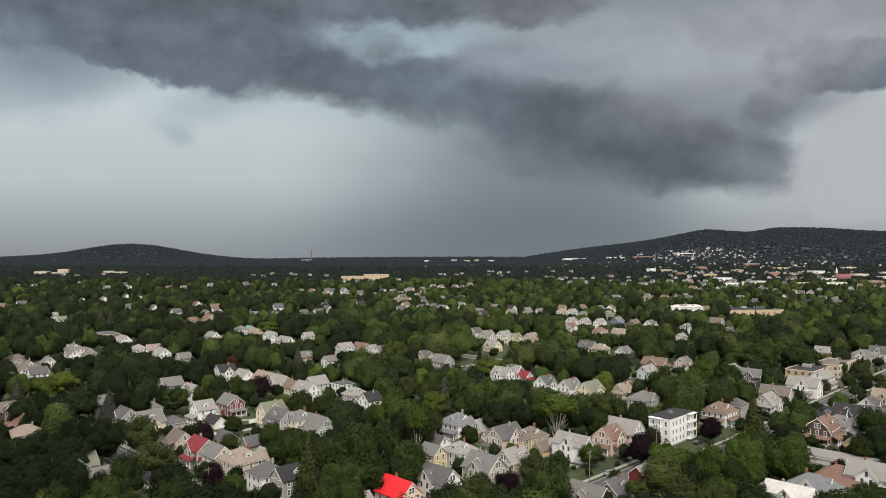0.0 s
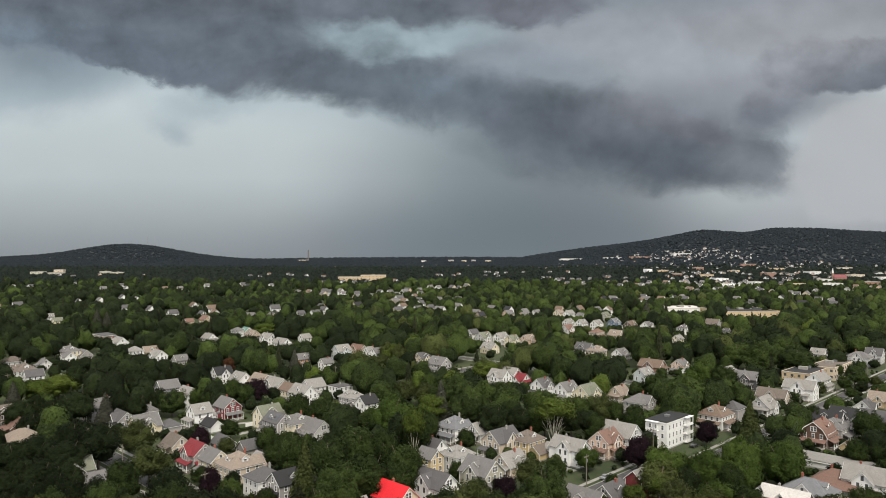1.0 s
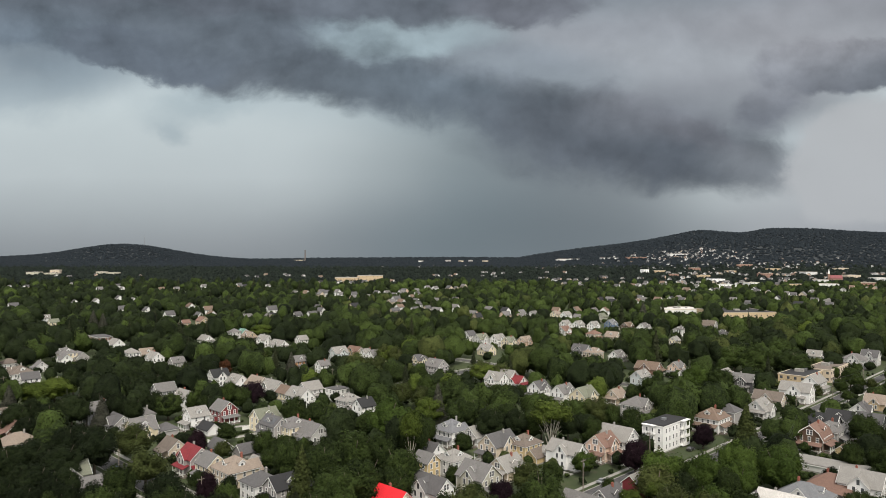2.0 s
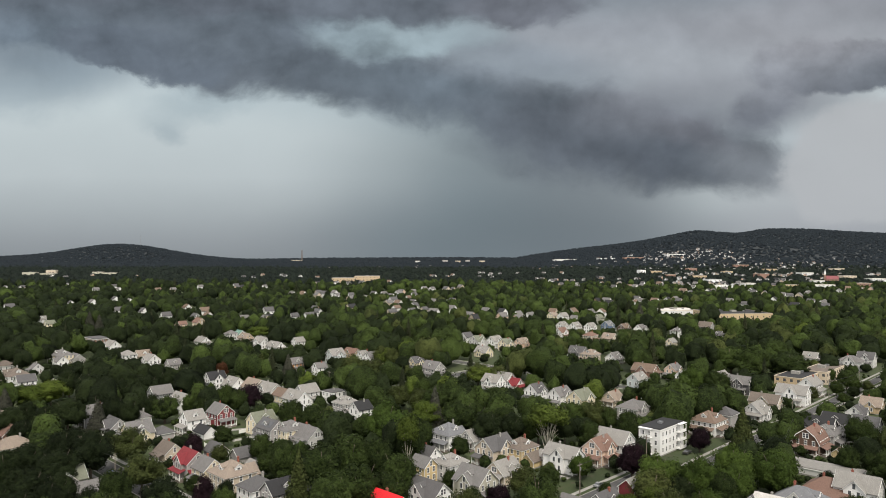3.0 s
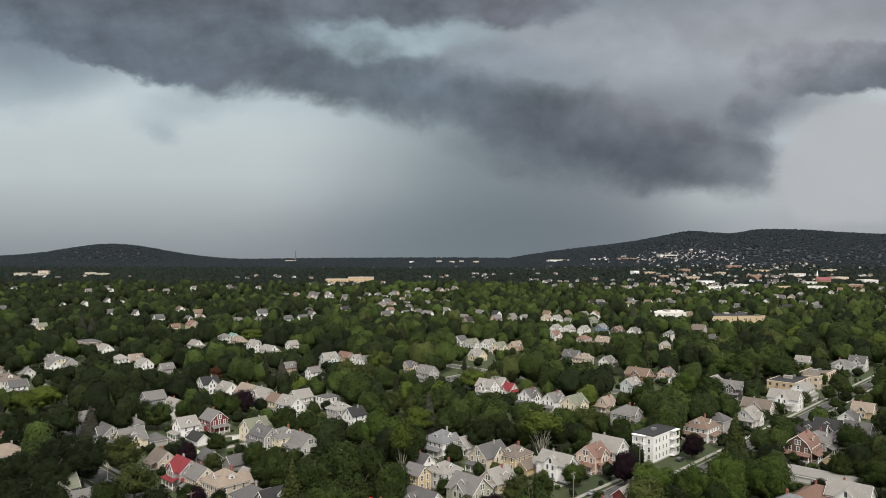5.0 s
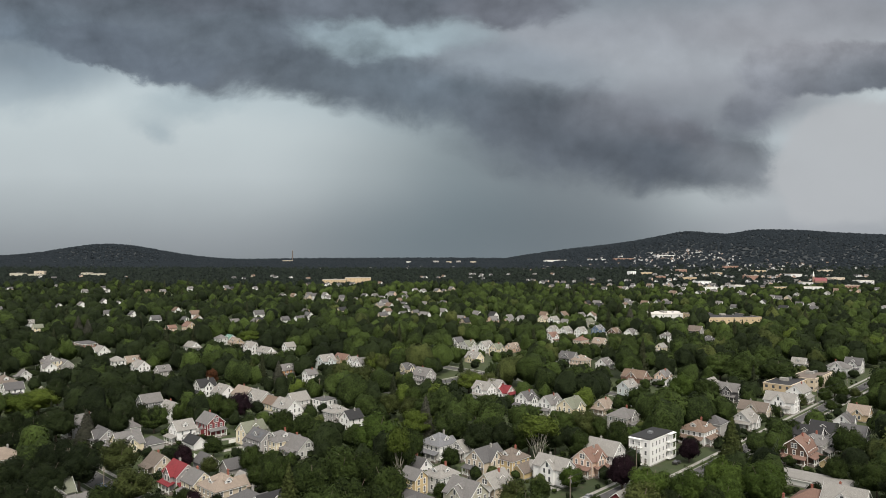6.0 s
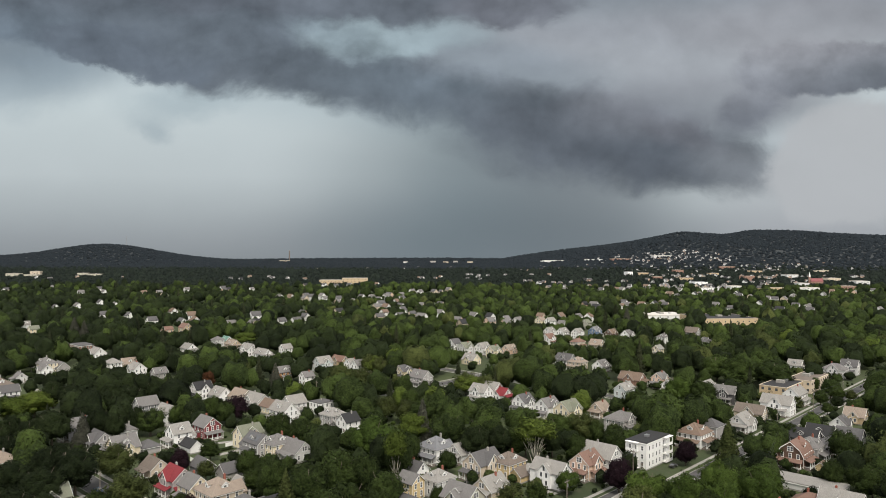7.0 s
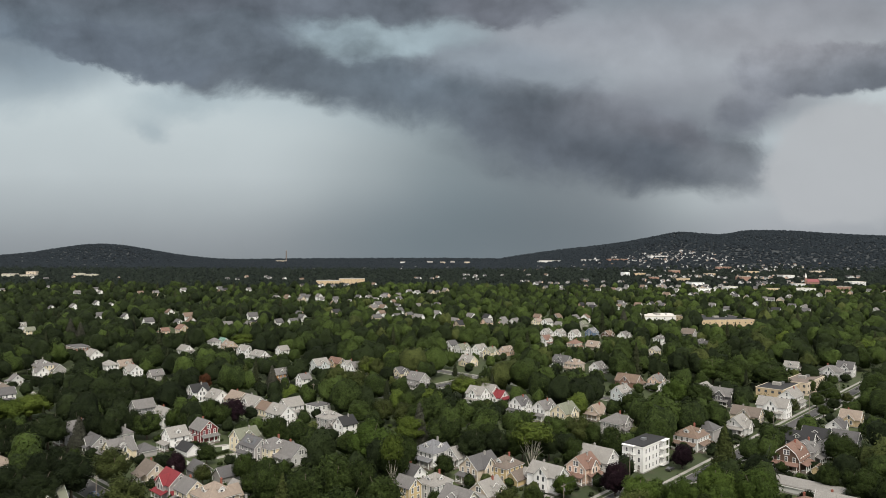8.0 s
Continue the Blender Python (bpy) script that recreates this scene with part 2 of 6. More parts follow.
ASPHALT = plain("asphalt", (0.062, 0.061, 0.062), 0.9, 0.35, 0.25)
PORCH_DARK = plain("porch_shadow_wood", (0.16, 0.14, 0.12), 0.8, 2.0, 0.2)
GLASS, _n, _l, _b = shader("window_glass")
_b.inputs["Base Color"].default_value = (0.075, 0.080, 0.088, 1)
_b.inputs["Roughness"].default_value = 0.08
METAL = plain("dull_metal", (0.30, 0.31, 0.32), 0.45, 3.0, 0.15, 0.7)
POLE = plain("pole_wood", (0.17, 0.145, 0.12), 0.9, 2.0, 0.25)

# ground: mown grass, worn earth and leaf litter
GRASS, _n, _l, _b = shader("yard_ground")
_big, _mid, _fine = noise_node(_n, _l, 0.03, 4), noise_node(_n, _l, 0.25, 4), noise_node(_n, _l, 3.0, 6)
_c = mixed(_n, _l, ranged(_n, _l, _big, 0.35, 0.65, 0, 1), (0.026, 0.040, 0.0120, 1), (0.048, 0.066, 0.019, 1))
_c = mixed(_n, _l, ranged(_n, _l, _mid, 0.56, 0.72, 0, 0.7), _c, (0.060, 0.050, 0.034, 1))
_c = mixed(_n, _l, ranged(_n, _l, _fine, 0.45, 0.75, 0, 0.5), _c, (0.020, 0.028, 0.012, 1))
_l.new(_c, _b.inputs["Base Color"])
bumped(_n, _l, _b, _fine, 0.6, 0.08)
_b.inputs["Roughness"].default_value = 0.95

# ---- mesh kit ----
def mesh_of(name, verts, faces, mats, index=None, smooth=False):
    me = bpy.data.meshes.new(name)
    me.from_pydata([tuple(v) for v in verts], [], [tuple(f) for f in faces])
    for m in (mats if isinstance(mats, (list, tuple)) else [mats]):
        me.materials.append(m)
    if index is not None:
        me.polygons.foreach_set("material_index", np.asarray(index, dtype=np.int32))
    if smooth:
        me.polygons.foreach_set("use_smooth", np.ones(len(me.polygons), dtype=bool))
    me.update()
    return me


def mesh_fast(name, verts, tris, mat, normals=None, shade=None):
    """A large triangle mesh out of numpy arrays; leaves take the normals of the crown they hang on."""
    me = bpy.data.meshes.new(name)
    me.vertices.add(len(verts))
    me.vertices.foreach_set("co", np.ascontiguousarray(verts, dtype=np.float32).ravel())
    me.loops.add(len(tris) * 3)
    me.loops.foreach_set("vertex_index", np.ascontiguousarray(tris, dtype=np.int32).ravel())
    me.polygons.add(len(tris))
    me.polygons.foreach_set("loop_start", np.arange(0, len(tris) * 3, 3, dtype=np.int32))
    me.materials.append(mat)
    me.polygons.foreach_set("use_smooth", np.full(len(tris), normals is not None, dtype=bool))
    me.update(calc_edges=True)
    if normals is not None:
        me.normals_split_custom_set_from_vertices(np.ascontiguousarray(normals, dtype=np.float32))
    if shade is not None:
        me.attributes.new("clump", "FLOAT", "POINT").data.foreach_set("value", np.ascontiguousarray(shade, dtype=np.float32))
    return me


class Build:
    """Gathers solids into one mesh."""

    def __init__(self):
        self.v, self.f = [], []

    def add(self, verts, faces, m=None):
        k = len(self.v)
        self.v += [(m @ Vector(p)) if m else Vector(p) for p in verts]
        self.f += [tuple(i + k for i in f) for f in faces]
        return self

    def box(self, x0, x1, y0, y1, z0, z1, m=None):
        return self.add([(x, y, z) for x in (x0, x1) for y in (y0, y1) for z in (z0, z1)],
                        [(0, 1, 3, 2), (4, 6, 7, 5), (0, 4, 5, 1), (2, 3, 7, 6), (0, 2, 6, 4), (1, 5, 7, 3)], m)

    def extrude(self, outline, y0, y1, m=None):
        """An outline in x, z drawn out along y."""
        n = len(outline)
        return self.add([(x, y0, z) for x, z in outline] + [(x, y1, z) for x, z in outline],
                        [tuple(range(n)), tuple(range(2 * n - 1, n - 1, -1))] + [(i, i + n, (i + 1) % n + n, (i + 1) % n) for i in range(n)], m)

    def tube(self, p, q, r0, r1, n=6):
        p, q = Vector(p), Vector(q)
        t = (q - p).to_track_quat("Z", "Y").to_matrix()
        ring = [t @ Vector((math.cos(2 * math.pi * i / n), math.sin(2 * math.pi * i / n), 0)) for i in range(n)]
        return self.add([p + r0 * c for c in ring] + [q + r1 * c for c in ring],
                        [(i, (i + 1) % n, (i + 1) % n + n, i + n) for i in range(n)] + [tuple(range(n - 1, -1, -1)), tuple(range(n, 2 * n))])

    def mesh(self, name, mat, smooth=False):
        return mesh_of(name, self.v, self.f, mat, None, smooth)


def part(name, shape, material, parent, label="", at=None):
    """Links a Build or a ready mesh as one object under parent."""
    ob = new(name, shape.mesh(name, material) if isinstance(shape, Build) else shape)
    ob.parent = parent
    if at is not None:
        ob.matrix_basis = at
    if label:
        ob["label"] = label
    return ob


# ---- the land ----
def smooth(a, b, v):
    t = min(1.0, max(0.0, (v - a) / (b - a)))
    return t * t * (3 - 2 * t)


def terrain(x, y):
    """Height of the land: flat under the town, a lone hill to the left, a long ridge to the right."""
    if y < 1200:
        return 0.0
    u = x / y
    far = smooth(3500, 4480, y)
    z = 98.0 * math.exp(-0.5 * ((u + 0.435) / 0.071) ** 2) * far
    z += 26.0 * math.exp(-0.5 * ((u + 0.60) / 0.05) ** 2) * far * 0.5
    z += 14.0 * smooth(-0.28, -0.1, u) * smooth(0.3, 0.1, u) * smooth(4300, 4800, y)
    rise = min(1.0, max(0.0, (u - 0.115) / 0.255)) ** 0.88
    z += (174.0 * rise + 30.0 * smooth(0.42, 0.47, u) * smooth(0.68, 0.52, u) * smooth(3900, 4800, y)) * smooth(2500, 4650, y)
    z += 18.0 * math.exp(-0.5 * ((u - 0.368) / 0.03) ** 2) * smooth(3300, 4500, y)
    z += 10.0 * noise.noise((x * 0.0022, y * 0.0022, 3.1)) * smooth(2600, 3800, y) * (0.3 + rise)
    return z


def build_ground():
    xs = sorted(set([-6000 + 300 * i for i in range(41)] + [-3600 + 60 * i for i in range(121)]))
    ys = [-2500 + 250 * i for i in range(11)] + [60 * i for i in range(1, 82)]
    verts = [(x, y, terrain(x, y)) for y in ys for x in xs]
    n = len(xs)
    faces = [(j * n + i, j * n + i + 1, (j + 1) * n + i + 1, (j + 1) * n + i) for j in range(len(ys) - 1) for i in range(n - 1)]
    # beyond 1480 m the floor colour turns bluish, the haze painted in
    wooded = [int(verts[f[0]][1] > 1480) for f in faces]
    return tagged(new("ground", mesh_of("ground", verts, faces, [GRASS, plain("hazed_forest_floor", (0.0185, 0.0240, 0.0275), 0.95, 0.02, 0.25)], wooded, True)), "grassy yards and earth spreading to wooded hills", "ground", "", "structure")


build_ground()


def distant_ridge():
    """A pale ridge far beyond the town's own hills, the rain's haze painted into its grey."""
    us = [0.04 + 0.008 * i for i in range(100)]
    tops = [60 + 100 * smooth(0.05, 0.13, u) * smooth(0.26, 0.2, u) + 225 * smooth(0.42, 0.60, u) + 7 * noise.noise((u * 60, 0.3, 0.7)) for u in us]
    verts = [(u * y, y, z) for y, k in ((7000, 0), (7400, 1), (7800, 0)) for u, t in zip(us, tops) for z in (t if k else -30,)]
    n = len(us)
    faces = [(j * n + i, j * n + i + 1, (j + 1) * n + i + 1, (j + 1) * n + i) for j in range(2) for i in range(n - 1)]
    tagged(new("backdrop", mesh_of("backdrop", verts, faces, plain("hazed_ridge", (0.066, 0.071, 0.075), 0.95, 0.004, 0.06, 0.0, 0.0), None, True)),
           "wooded ridge with the rain's grey haze in its colour", "ridge", "", "structure")


distant_ridge()

# the street grid lies at forty-five degrees to the view
A = Vector((0.7071, 0.7071, 0.0))
B = Vector((-0.7071, 0.7071, 0.0))
STREETS = []


def street(x, y, axis, back, ahead, width=8.5):
    """A road with kerbs, verges and pavements, through x, y along an axis."""
    side = Vector((axis.y, -axis.x, 0))
    turn = Matrix.Translation((x, y, 0)) @ Matrix((( side.x, axis.x, 0, 0), (side.y, axis.y, 0, 0), (0, 0, 1, 0), (0, 0, 0, 1)))
    h = width / 2
    STREETS.append((x, y, axis, side, back, ahead, h + 1.2))
    tagged(new("road", Build().box(-h, h, -back, ahead, -0.3, 0.03 + 0.004 * len(STREETS), turn).mesh("road", ASPHALT)),
           "grey worn asphalt residential road", "road", "", "structure")
    for s in (-1, 1):
        tagged(new("kerb", Build().box(s * h - 0.08, s * h + 0.12, -back, ahead, -0.3, 0.17, turn).mesh("kerb", CONCRETE)),
               "pale concrete kerb along the road", "kerb", "", "structure")
        c = s * (h + 2.6)
        pv = tagged(new("pavement", Build().box(c - 0.75, c + 0.75, -back, ahead, -0.3, 0.06, turn).mesh("pavement", CONCRETE)),
                    "pale concrete pavement slabs beside the verge", "pavement", "", "structure")


street(-114, 256, B, 120, 45)
street(198, 361, A, 150, 260, 5.6)
street(168, 351, B, 6, 330, 5.6)
street(58, 236, A, 62, 34, 5.8)
street(20, 456, A, 60, 130)

# ---- trees ----
def ico(sub):
    bm = bmesh.new()
    bmesh.ops.create_icosphere(bm, subdivisions=sub, radius=1.0)
    v = np.array([p.co[:] for p in bm.verts])
    f = np.array([[q.index for q in p.verts] for p in bm.faces])
    bm.free()
    return v, f


ICO = {1: ico(1), 2: ico(2), 3: ico(3)}


def unit(v):
    return v / np.maximum(np.linalg.norm(v, axis=-1, keepdims=True), 1e-9)


def cards(rng, at, out, size, flat=0.42):
    """Leaf sprays: one small triangle each, facing roughly outwards."""
    n = len(at)
    nrm = unit(out + rng.normal(0, flat, (n, 3)) + [0, 0, 0.14])
    a = unit(np.cross(nrm, rng.normal(0, 1, (n, 3))))
    b = np.cross(nrm, a)
    s = (size * rng.uniform(0.55, 1.35, (n, 1)))
    p = [at - a * s * 0.8 - b * s * 0.5, at + a * s * 0.8 - b * s * 0.4, at + b * s + nrm * s * 0.2]
    return np.stack(p, 1).reshape(-1, 3), np.arange(n)[:, None] * 3 + [0, 1, 2]


def fibonacci(n, rng, jitter):
    """n directions spread evenly over the sphere, a little disturbed."""
    i = np.arange(n) + 0.5
    z, t = 1 - 2 * i / n, 2.39996 * i
    r = np.sqrt(1 - z * z)
    return unit(np.stack([r * np.cos(t), r * np.sin(t), z], 1) + rng.normal(0, jitter, (n, 3)))


def crown_surface(d, centre, radius, floor):
    """How far out the heaped clumps reach along each direction, the way their surface faces there, and which clump it is."""
    b = d @ centre.T
    disc = radius[None] ** 2 - ((centre ** 2).sum(1)[None] - b ** 2)
    t = np.where(disc > 0, b + np.sqrt(np.maximum(disc, 0)), 0.0)
    k = t.argmax(1)
    far = np.maximum(t.max(1), floor)
    face = np.where((t.max(1) > floor)[:, None], (d * far[:, None] - centre[k]) / radius[k][:, None], d)
    return far, unit(face), k


def broad_crown(seed, width, base, top, clumps=46, leaves=3000, size=0.4, sub=3, loose=0.1, core=0.90):
    """A domed crown of heaped clumps: one lumpy solid heart, and small leaf sprays lying over it. loose lets the sprays stand off."""
    rng = np.random.default_rng(seed)
    r, h = width / 2, top - base
    up, down = 0.60 * h, 0.40 * h
    mid = np.array([0, 0, base + down])
    way = fibonacci(clumps, rng, 0.22)
    bulge = 1 + 0.17 * np.sin(way[:, :1] * 3.1 + seed) * np.cos(way[:, 1:2] * 2.7 + 2 * seed) + 0.09 * np.sin(way[:, 2:] * 4 + seed)
    spread = math.sqrt(46 / max(clumps, 8))
    radius = rng.uniform(0.16, 0.32, clumps) * min(1.5, spread)
    centre = way * bulge * (1.0 - radius[:, None]) * rng.uniform(0.80, 1.06, (clumps, 1))
    shade = rng.uniform(-1, 1, clumps)
    floor = 0.56 - 0.2 * loose

    def placed(d, far):
        p = d * far[:, None] * [r, r, 1.0]
        p[:, 2] *= np.where(d[:, 2] > 0, up, down)
        return p + mid

    iv, jf = ICO[sub]
    far, face, k0 = crown_surface(iv, centre, radius, floor)
    squash = np.array([1 / r, 1 / r, 1 / (0.5 * h)]) * r
    V, F, T = [placed(iv, far * (core if sub > 2 or core < 0.5 else 0.97))], [jf], [shade[k0]]
    N = [unit(unit(face * squash) * 0.75 + unit(iv * squash) * 0.45)]
    d = unit(rng.normal(0, 1, (int(leaves * 1.5), 3)) + [0, 0, 0.35])
    d = d[d[:, 2] > -0.75][:leaves]
    far, face, k1 = crown_surface(d, centre, radius, floor)
    at = placed(d, far * rng.uniform(0.93 - 0.12 * loose, 1.04 + 0.14 * loose, len(d)))
    out = unit(unit(face * squash) * 0.75 + unit(d * squash) * 0.45)
    v, f = cards(rng, at, out, size, 0.30)
    V.append(v)
    F.append(f + len(iv))
    N.append(np.repeat(unit(out + rng.normal(0, 0.16, (len(d), 3))), 3, axis=0))
    T.append(np.repeat(shade[k1] + rng.normal(0, 0.35, len(d)), 3))
    return np.concatenate(V), np.concatenate(F), np.concatenate(N), np.concatenate(T)


def needle_crown(seed, width, base, top, leaves=700, size=0.6, sides=7, tiers=9):
    """A conifer: ragged skirts of drooping boughs, tier over tier."""
    rng = np.random.default_rng(seed)
    V, F, N, k = [], [], [], 0
    for i in range(tiers):
        t = i / tiers
        z0 = base + (top - base) * t
        r = 0.88 * width / 2 * (1 - t) ** 0.85 * rng.uniform(0.85, 1.1)
        ang = np.linspace(0, 2 * math.pi, sides * 2, endpoint=False) + rng.uniform(0, 1)
        rr = r * np.where(np.arange(sides * 2) % 2, 0.62, 1.0) * rng.uniform(0.85, 1.12, sides * 2)
        ring = np.stack([rr * np.cos(ang), rr * np.sin(ang), z0 - 0.16 * rr + rng.uniform(-0.2, 0.2, sides * 2)], 1)
        tip = np.array([[0, 0, z0 + (top - base) / tiers * 1.7]])
        V.append(np.concatenate([ring, tip]))
        N.append(unit(V[-1] * [1, 1, 0] + [0, 0, 0.9]))
        m = sides * 2
        F.append(np.array([[j, (j + 1) % m, m] for j in range(m)]) + k)
        k += m + 1
    t = 1 - np.sqrt(rng.uniform(0.0, 1.0, leaves))
    ang = rng.uniform(0, 2 * math.pi, leaves)
    r = width / 2 * (1 - t) ** 0.85 * rng.uniform(0.7, 1.08, leaves)
    at = np.stack([r * np.cos(ang), r * np.sin(ang), base + (top - base) * t - 0.1 * r + rng.uniform(0, 0.8, leaves)], 1)
    v, f = cards(rng, at, unit(np.stack([np.cos(ang), np.sin(ang), 0.2 + 0 * ang], 1)), size, 0.45)
    V.append(v)
    F.append(f + k)
    N.append(np.repeat(unit(np.stack([np.cos(ang), np.sin(ang), 0.45 + 0 * ang], 1) + rng.normal(0, 0.3, (leaves, 3))), 3, axis=0))
    V, F, N = np.concatenate(V), np.concatenate(F), np.concatenate(N)
    T = np.zeros(len(V))
    T[-3 * leaves:] = np.repeat(rng.normal(0, 0.6, leaves), 3)
    return V, F, N, T


def trunk_mesh(seed, height, r, limbs, reach, mat, name="trunk"):
    rng = random.Random(seed)
    b = Build()
    lean = Vector((rng.uniform(-0.4, 0.4), rng.uniform(-0.4, 0.4), 0))
    p, q = Vector((0, 0, -0.3)), Vector((0, 0, height * 0.33)) + lean * 0.5
    b.tube(p, q, r * 1.25, r * 0.85, 8)
    b.tube(q, Vector((0, 0, height * 0.86)) + lean * 2, r * 0.85, r * 0.18, 7)
    for i in range(limbs):
        t = 2.4 * i + rng.uniform(-0.4, 0.4)
        s = q + Vector((0, 0, height * 0.045 * i))
        e = s + Vector((math.cos(t) * reach, math.sin(t) * reach, height * rng.uniform(0.22, 0.42)))
        m = (s + e) / 2 + Vector((0, 0, -0.06 * height))
        b.tube(s, m, r * 0.5, r * 0.34, 5)
        b.tube(m, e, r * 0.34, r * 0.09, 5)
    return b.mesh(name, mat, True)


TREE_KINDS = {}


def tree_kind(name, crown, mat, trunk, height, width, label, category="tree"):
    TREE_KINDS[name] = (mesh_fast("crown", crown[0], crown[1], mat, crown[2], crown[3]), trunk, height, width, label, category)


for i in range(5):
    hgt, wid = 16.0, (13.0, 12.0, 14.0, 11.0, 12.5)[i]
    tree_kind("green%d" % i, broad_crown(10 + i, wid, 2.2, hgt, 44 + 6 * i, 3300, 0.30), LEAF, trunk_mesh(30 + i, hgt, 0.34, 6, 3.4, BARK), hgt, wid,
              "full-leaved dark green broadleaf tree in a yard")
    tree_kind("plain%d" % i, broad_crown(20 + i, wid, 2.0, hgt, 40 + 5 * i, 2400, 0.34), LEAF_LIGHT if i == 3 else LEAF_DEEP_AND_SHADED if i == 4 else LEAF, trunk_mesh(36 + i, hgt, 0.32, 5, 3.4, BARK),
              hgt, wid, ("lighter olive green" if i == 3 else "very dark green" if i == 4 else "mid-green") + " broadleaf tree between the houses")
for i in range(2):
    tree_kind("deep%d" % i, broad_crown(44 + i, 12.5, 2.2, 16.0, 52, 3300, 0.30), LEAF_DEEP_AND_SHADED, trunk_mesh(46 + i, 16.0, 0.36, 6, 3.2, BARK), 16.0, 12.5,
              "very dark green dense broadleaf tree")
for i in range(2):
    tree_kind("olive%d" % i, broad_crown(50 + i, 10.5, 2.6, 16.0, 40, 3600, 0.30, 3, 0.8, 0.86), LEAF_LIGHT, trunk_mesh(52 + i, 16.0, 0.32, 7, 3.0, BARK), 16.0, 10.5,
              "lighter olive green tree with a loose crown")
tree_kind("lime", broad_crown(64, 11.0, 2.0, 14.0, 42, 3000, 0.32, 3, 0.4, 0.92), LEAF_LIME, trunk_mesh(65, 14.0, 0.3, 6, 3.0, BARK), 14.0, 11.0,
          "bright yellow-green tree with a full crown")
for i in range(2):
    tree_kind("bright%d" % i, broad_crown(56 + i, 13.0, 2.0, 15.5, 50, 3300, 0.30), LEAF_BRIGHT, trunk_mesh(58 + i, 15.5, 0.34, 6, 3.2, BARK), 15.5, 13.0,
              "fresh bright green maple with a full crown")
tree_kind("rust", broad_crown(66, 9.0, 1.8, 12.0, 36, 2000, 0.32), LEAF_RUST, trunk_mesh(67, 12.0, 0.28, 5, 2.6, BARK), 12.0, 9.0,
          "rust-red leaved tree standing among green ones")
tree_kind("purple", broad_crown(60, 10.0, 1.4, 12.0, 44, 3000, 0.27), LEAF_PURPLE, trunk_mesh(61, 12.0, 0.28, 5, 2.6, BARK), 12.0, 10.0,
          "dark purple-leaved maple with a round crown")
tree_kind("spruce", needle_crown(70, 8.0, 0.8, 18.0, 2400, 0.40, 11, 16), LEAF_NEEDLE, trunk_mesh(71, 18.0, 0.3, 0, 1, BARK), 18.0, 8.0,
          "tall dark spruce with drooping boughs", "conifer")
tree_kind("blue_spruce", needle_crown(72, 8.0, 0.5, 15.0, 2400, 0.38, 11, 15), LEAF_BLUE, trunk_mesh(73, 15.0, 0.28, 0, 1, BARK), 15.0, 8.0,
          "grey-blue spruce with a pointed top", "conifer")
tree_kind("cypress", needle_crown(74, 10.0, 1.0, 20.0, 2600, 0.45, 11, 17), LEAF_LIGHT, trunk_mesh(75, 20.0, 0.32, 0, 1, BARK), 20.0, 10.0,
          "broad yellow-green conifer with feathery boughs", "conifer")


def pale_limbs():
    """The bare pale limbs of a thin-crowned tree."""
    rng = random.Random(8)
    b = Build()
    for i in range(9):
        t = 2.4 * i
        base = Vector((0.3 * math.cos(t), 0.3 * math.sin(t), 0.0 if i < 4 else 3.0))
        knee = base + Vector((1.3 * math.cos(t), 1.3 * math.sin(t), rng.uniform(4.5, 6.5)))
        tip = knee + Vector((1.9 * math.cos(t + 0.3), 1.9 * math.sin(t + 0.3), rng.uniform(3.5, 5.5)))
        b.tube(base, knee, 0.17, 0.11, 6).tube(knee, tip, 0.11, 0.04, 5)
        for s in (-1, 1):
            b.tube(knee, knee + Vector((2.2 * math.cos(t + s), 2.2 * math.sin(t + s), rng.uniform(2, 4))), 0.07, 0.03, 5)
    return b.mesh("trunk", PALE_BARK, True)


tree_kind("pale", broad_crown(80, 12.0, 9.0, 17.0, 26, 2700, 0.42, 2, 1.0, 0.30), LEAF_LIME, pale_limbs(), 17.0, 12.0,
          "thin olive tree with bare pale limbs showing")
PLANTED = []


def tree(kind, x, y, height, width=None, z=None):
    """One tree with its trunk and crown, of that height and crown width."""
    crown, trunk, h0, w0, label, category = TREE_KINDS[kind]
    k = height / h0
    kw = (width / w0) if width else k
    top = tagged(new("tree"), label, category, "trees among the houses")
    turn = (x * 12.9898 + y * 78.233) % 6.283
    top.matrix_basis = Matrix.LocRotScale((x, y, terrain(x, y) if z is None else z), Euler((0, 0, turn)), Vector((kw, kw, k)))
    part("trunk", trunk, None, top)
    part("crown", crown, None, top)
    PLANTED.append((x, y, (width or w0 * k) / 2))
    return top

# ---- houses ----
PAINT = {"white": (0.80, 0.80, 0.795), "cream": (0.724, 0.64, 0.468), "yellow": (0.569, 0.44, 0.239), "tan": (0.476, 0.37, 0.239), "beige": (0.538, 0.46, 0.363),
         "peach": (0.621, 0.46, 0.363), "grey": (0.352, 0.34, 0.334), "pale": (0.605, 0.605, 0.60), "sage": (0.435, 0.42, 0.344), "dark": (0.0931, 0.09, 0.0955),
         "blue": (0.103, 0.17, 0.286), "ice": (0.569, 0.62, 0.63), "maroon": (0.176, 0.028, 0.0334), "brown": (0.103, 0.06, 0.0411), "brick": (0.259, 0.155, 0.119),
         "slate": (0.248, 0.25, 0.267), "orange": (0.517, 0.27, 0.124)}
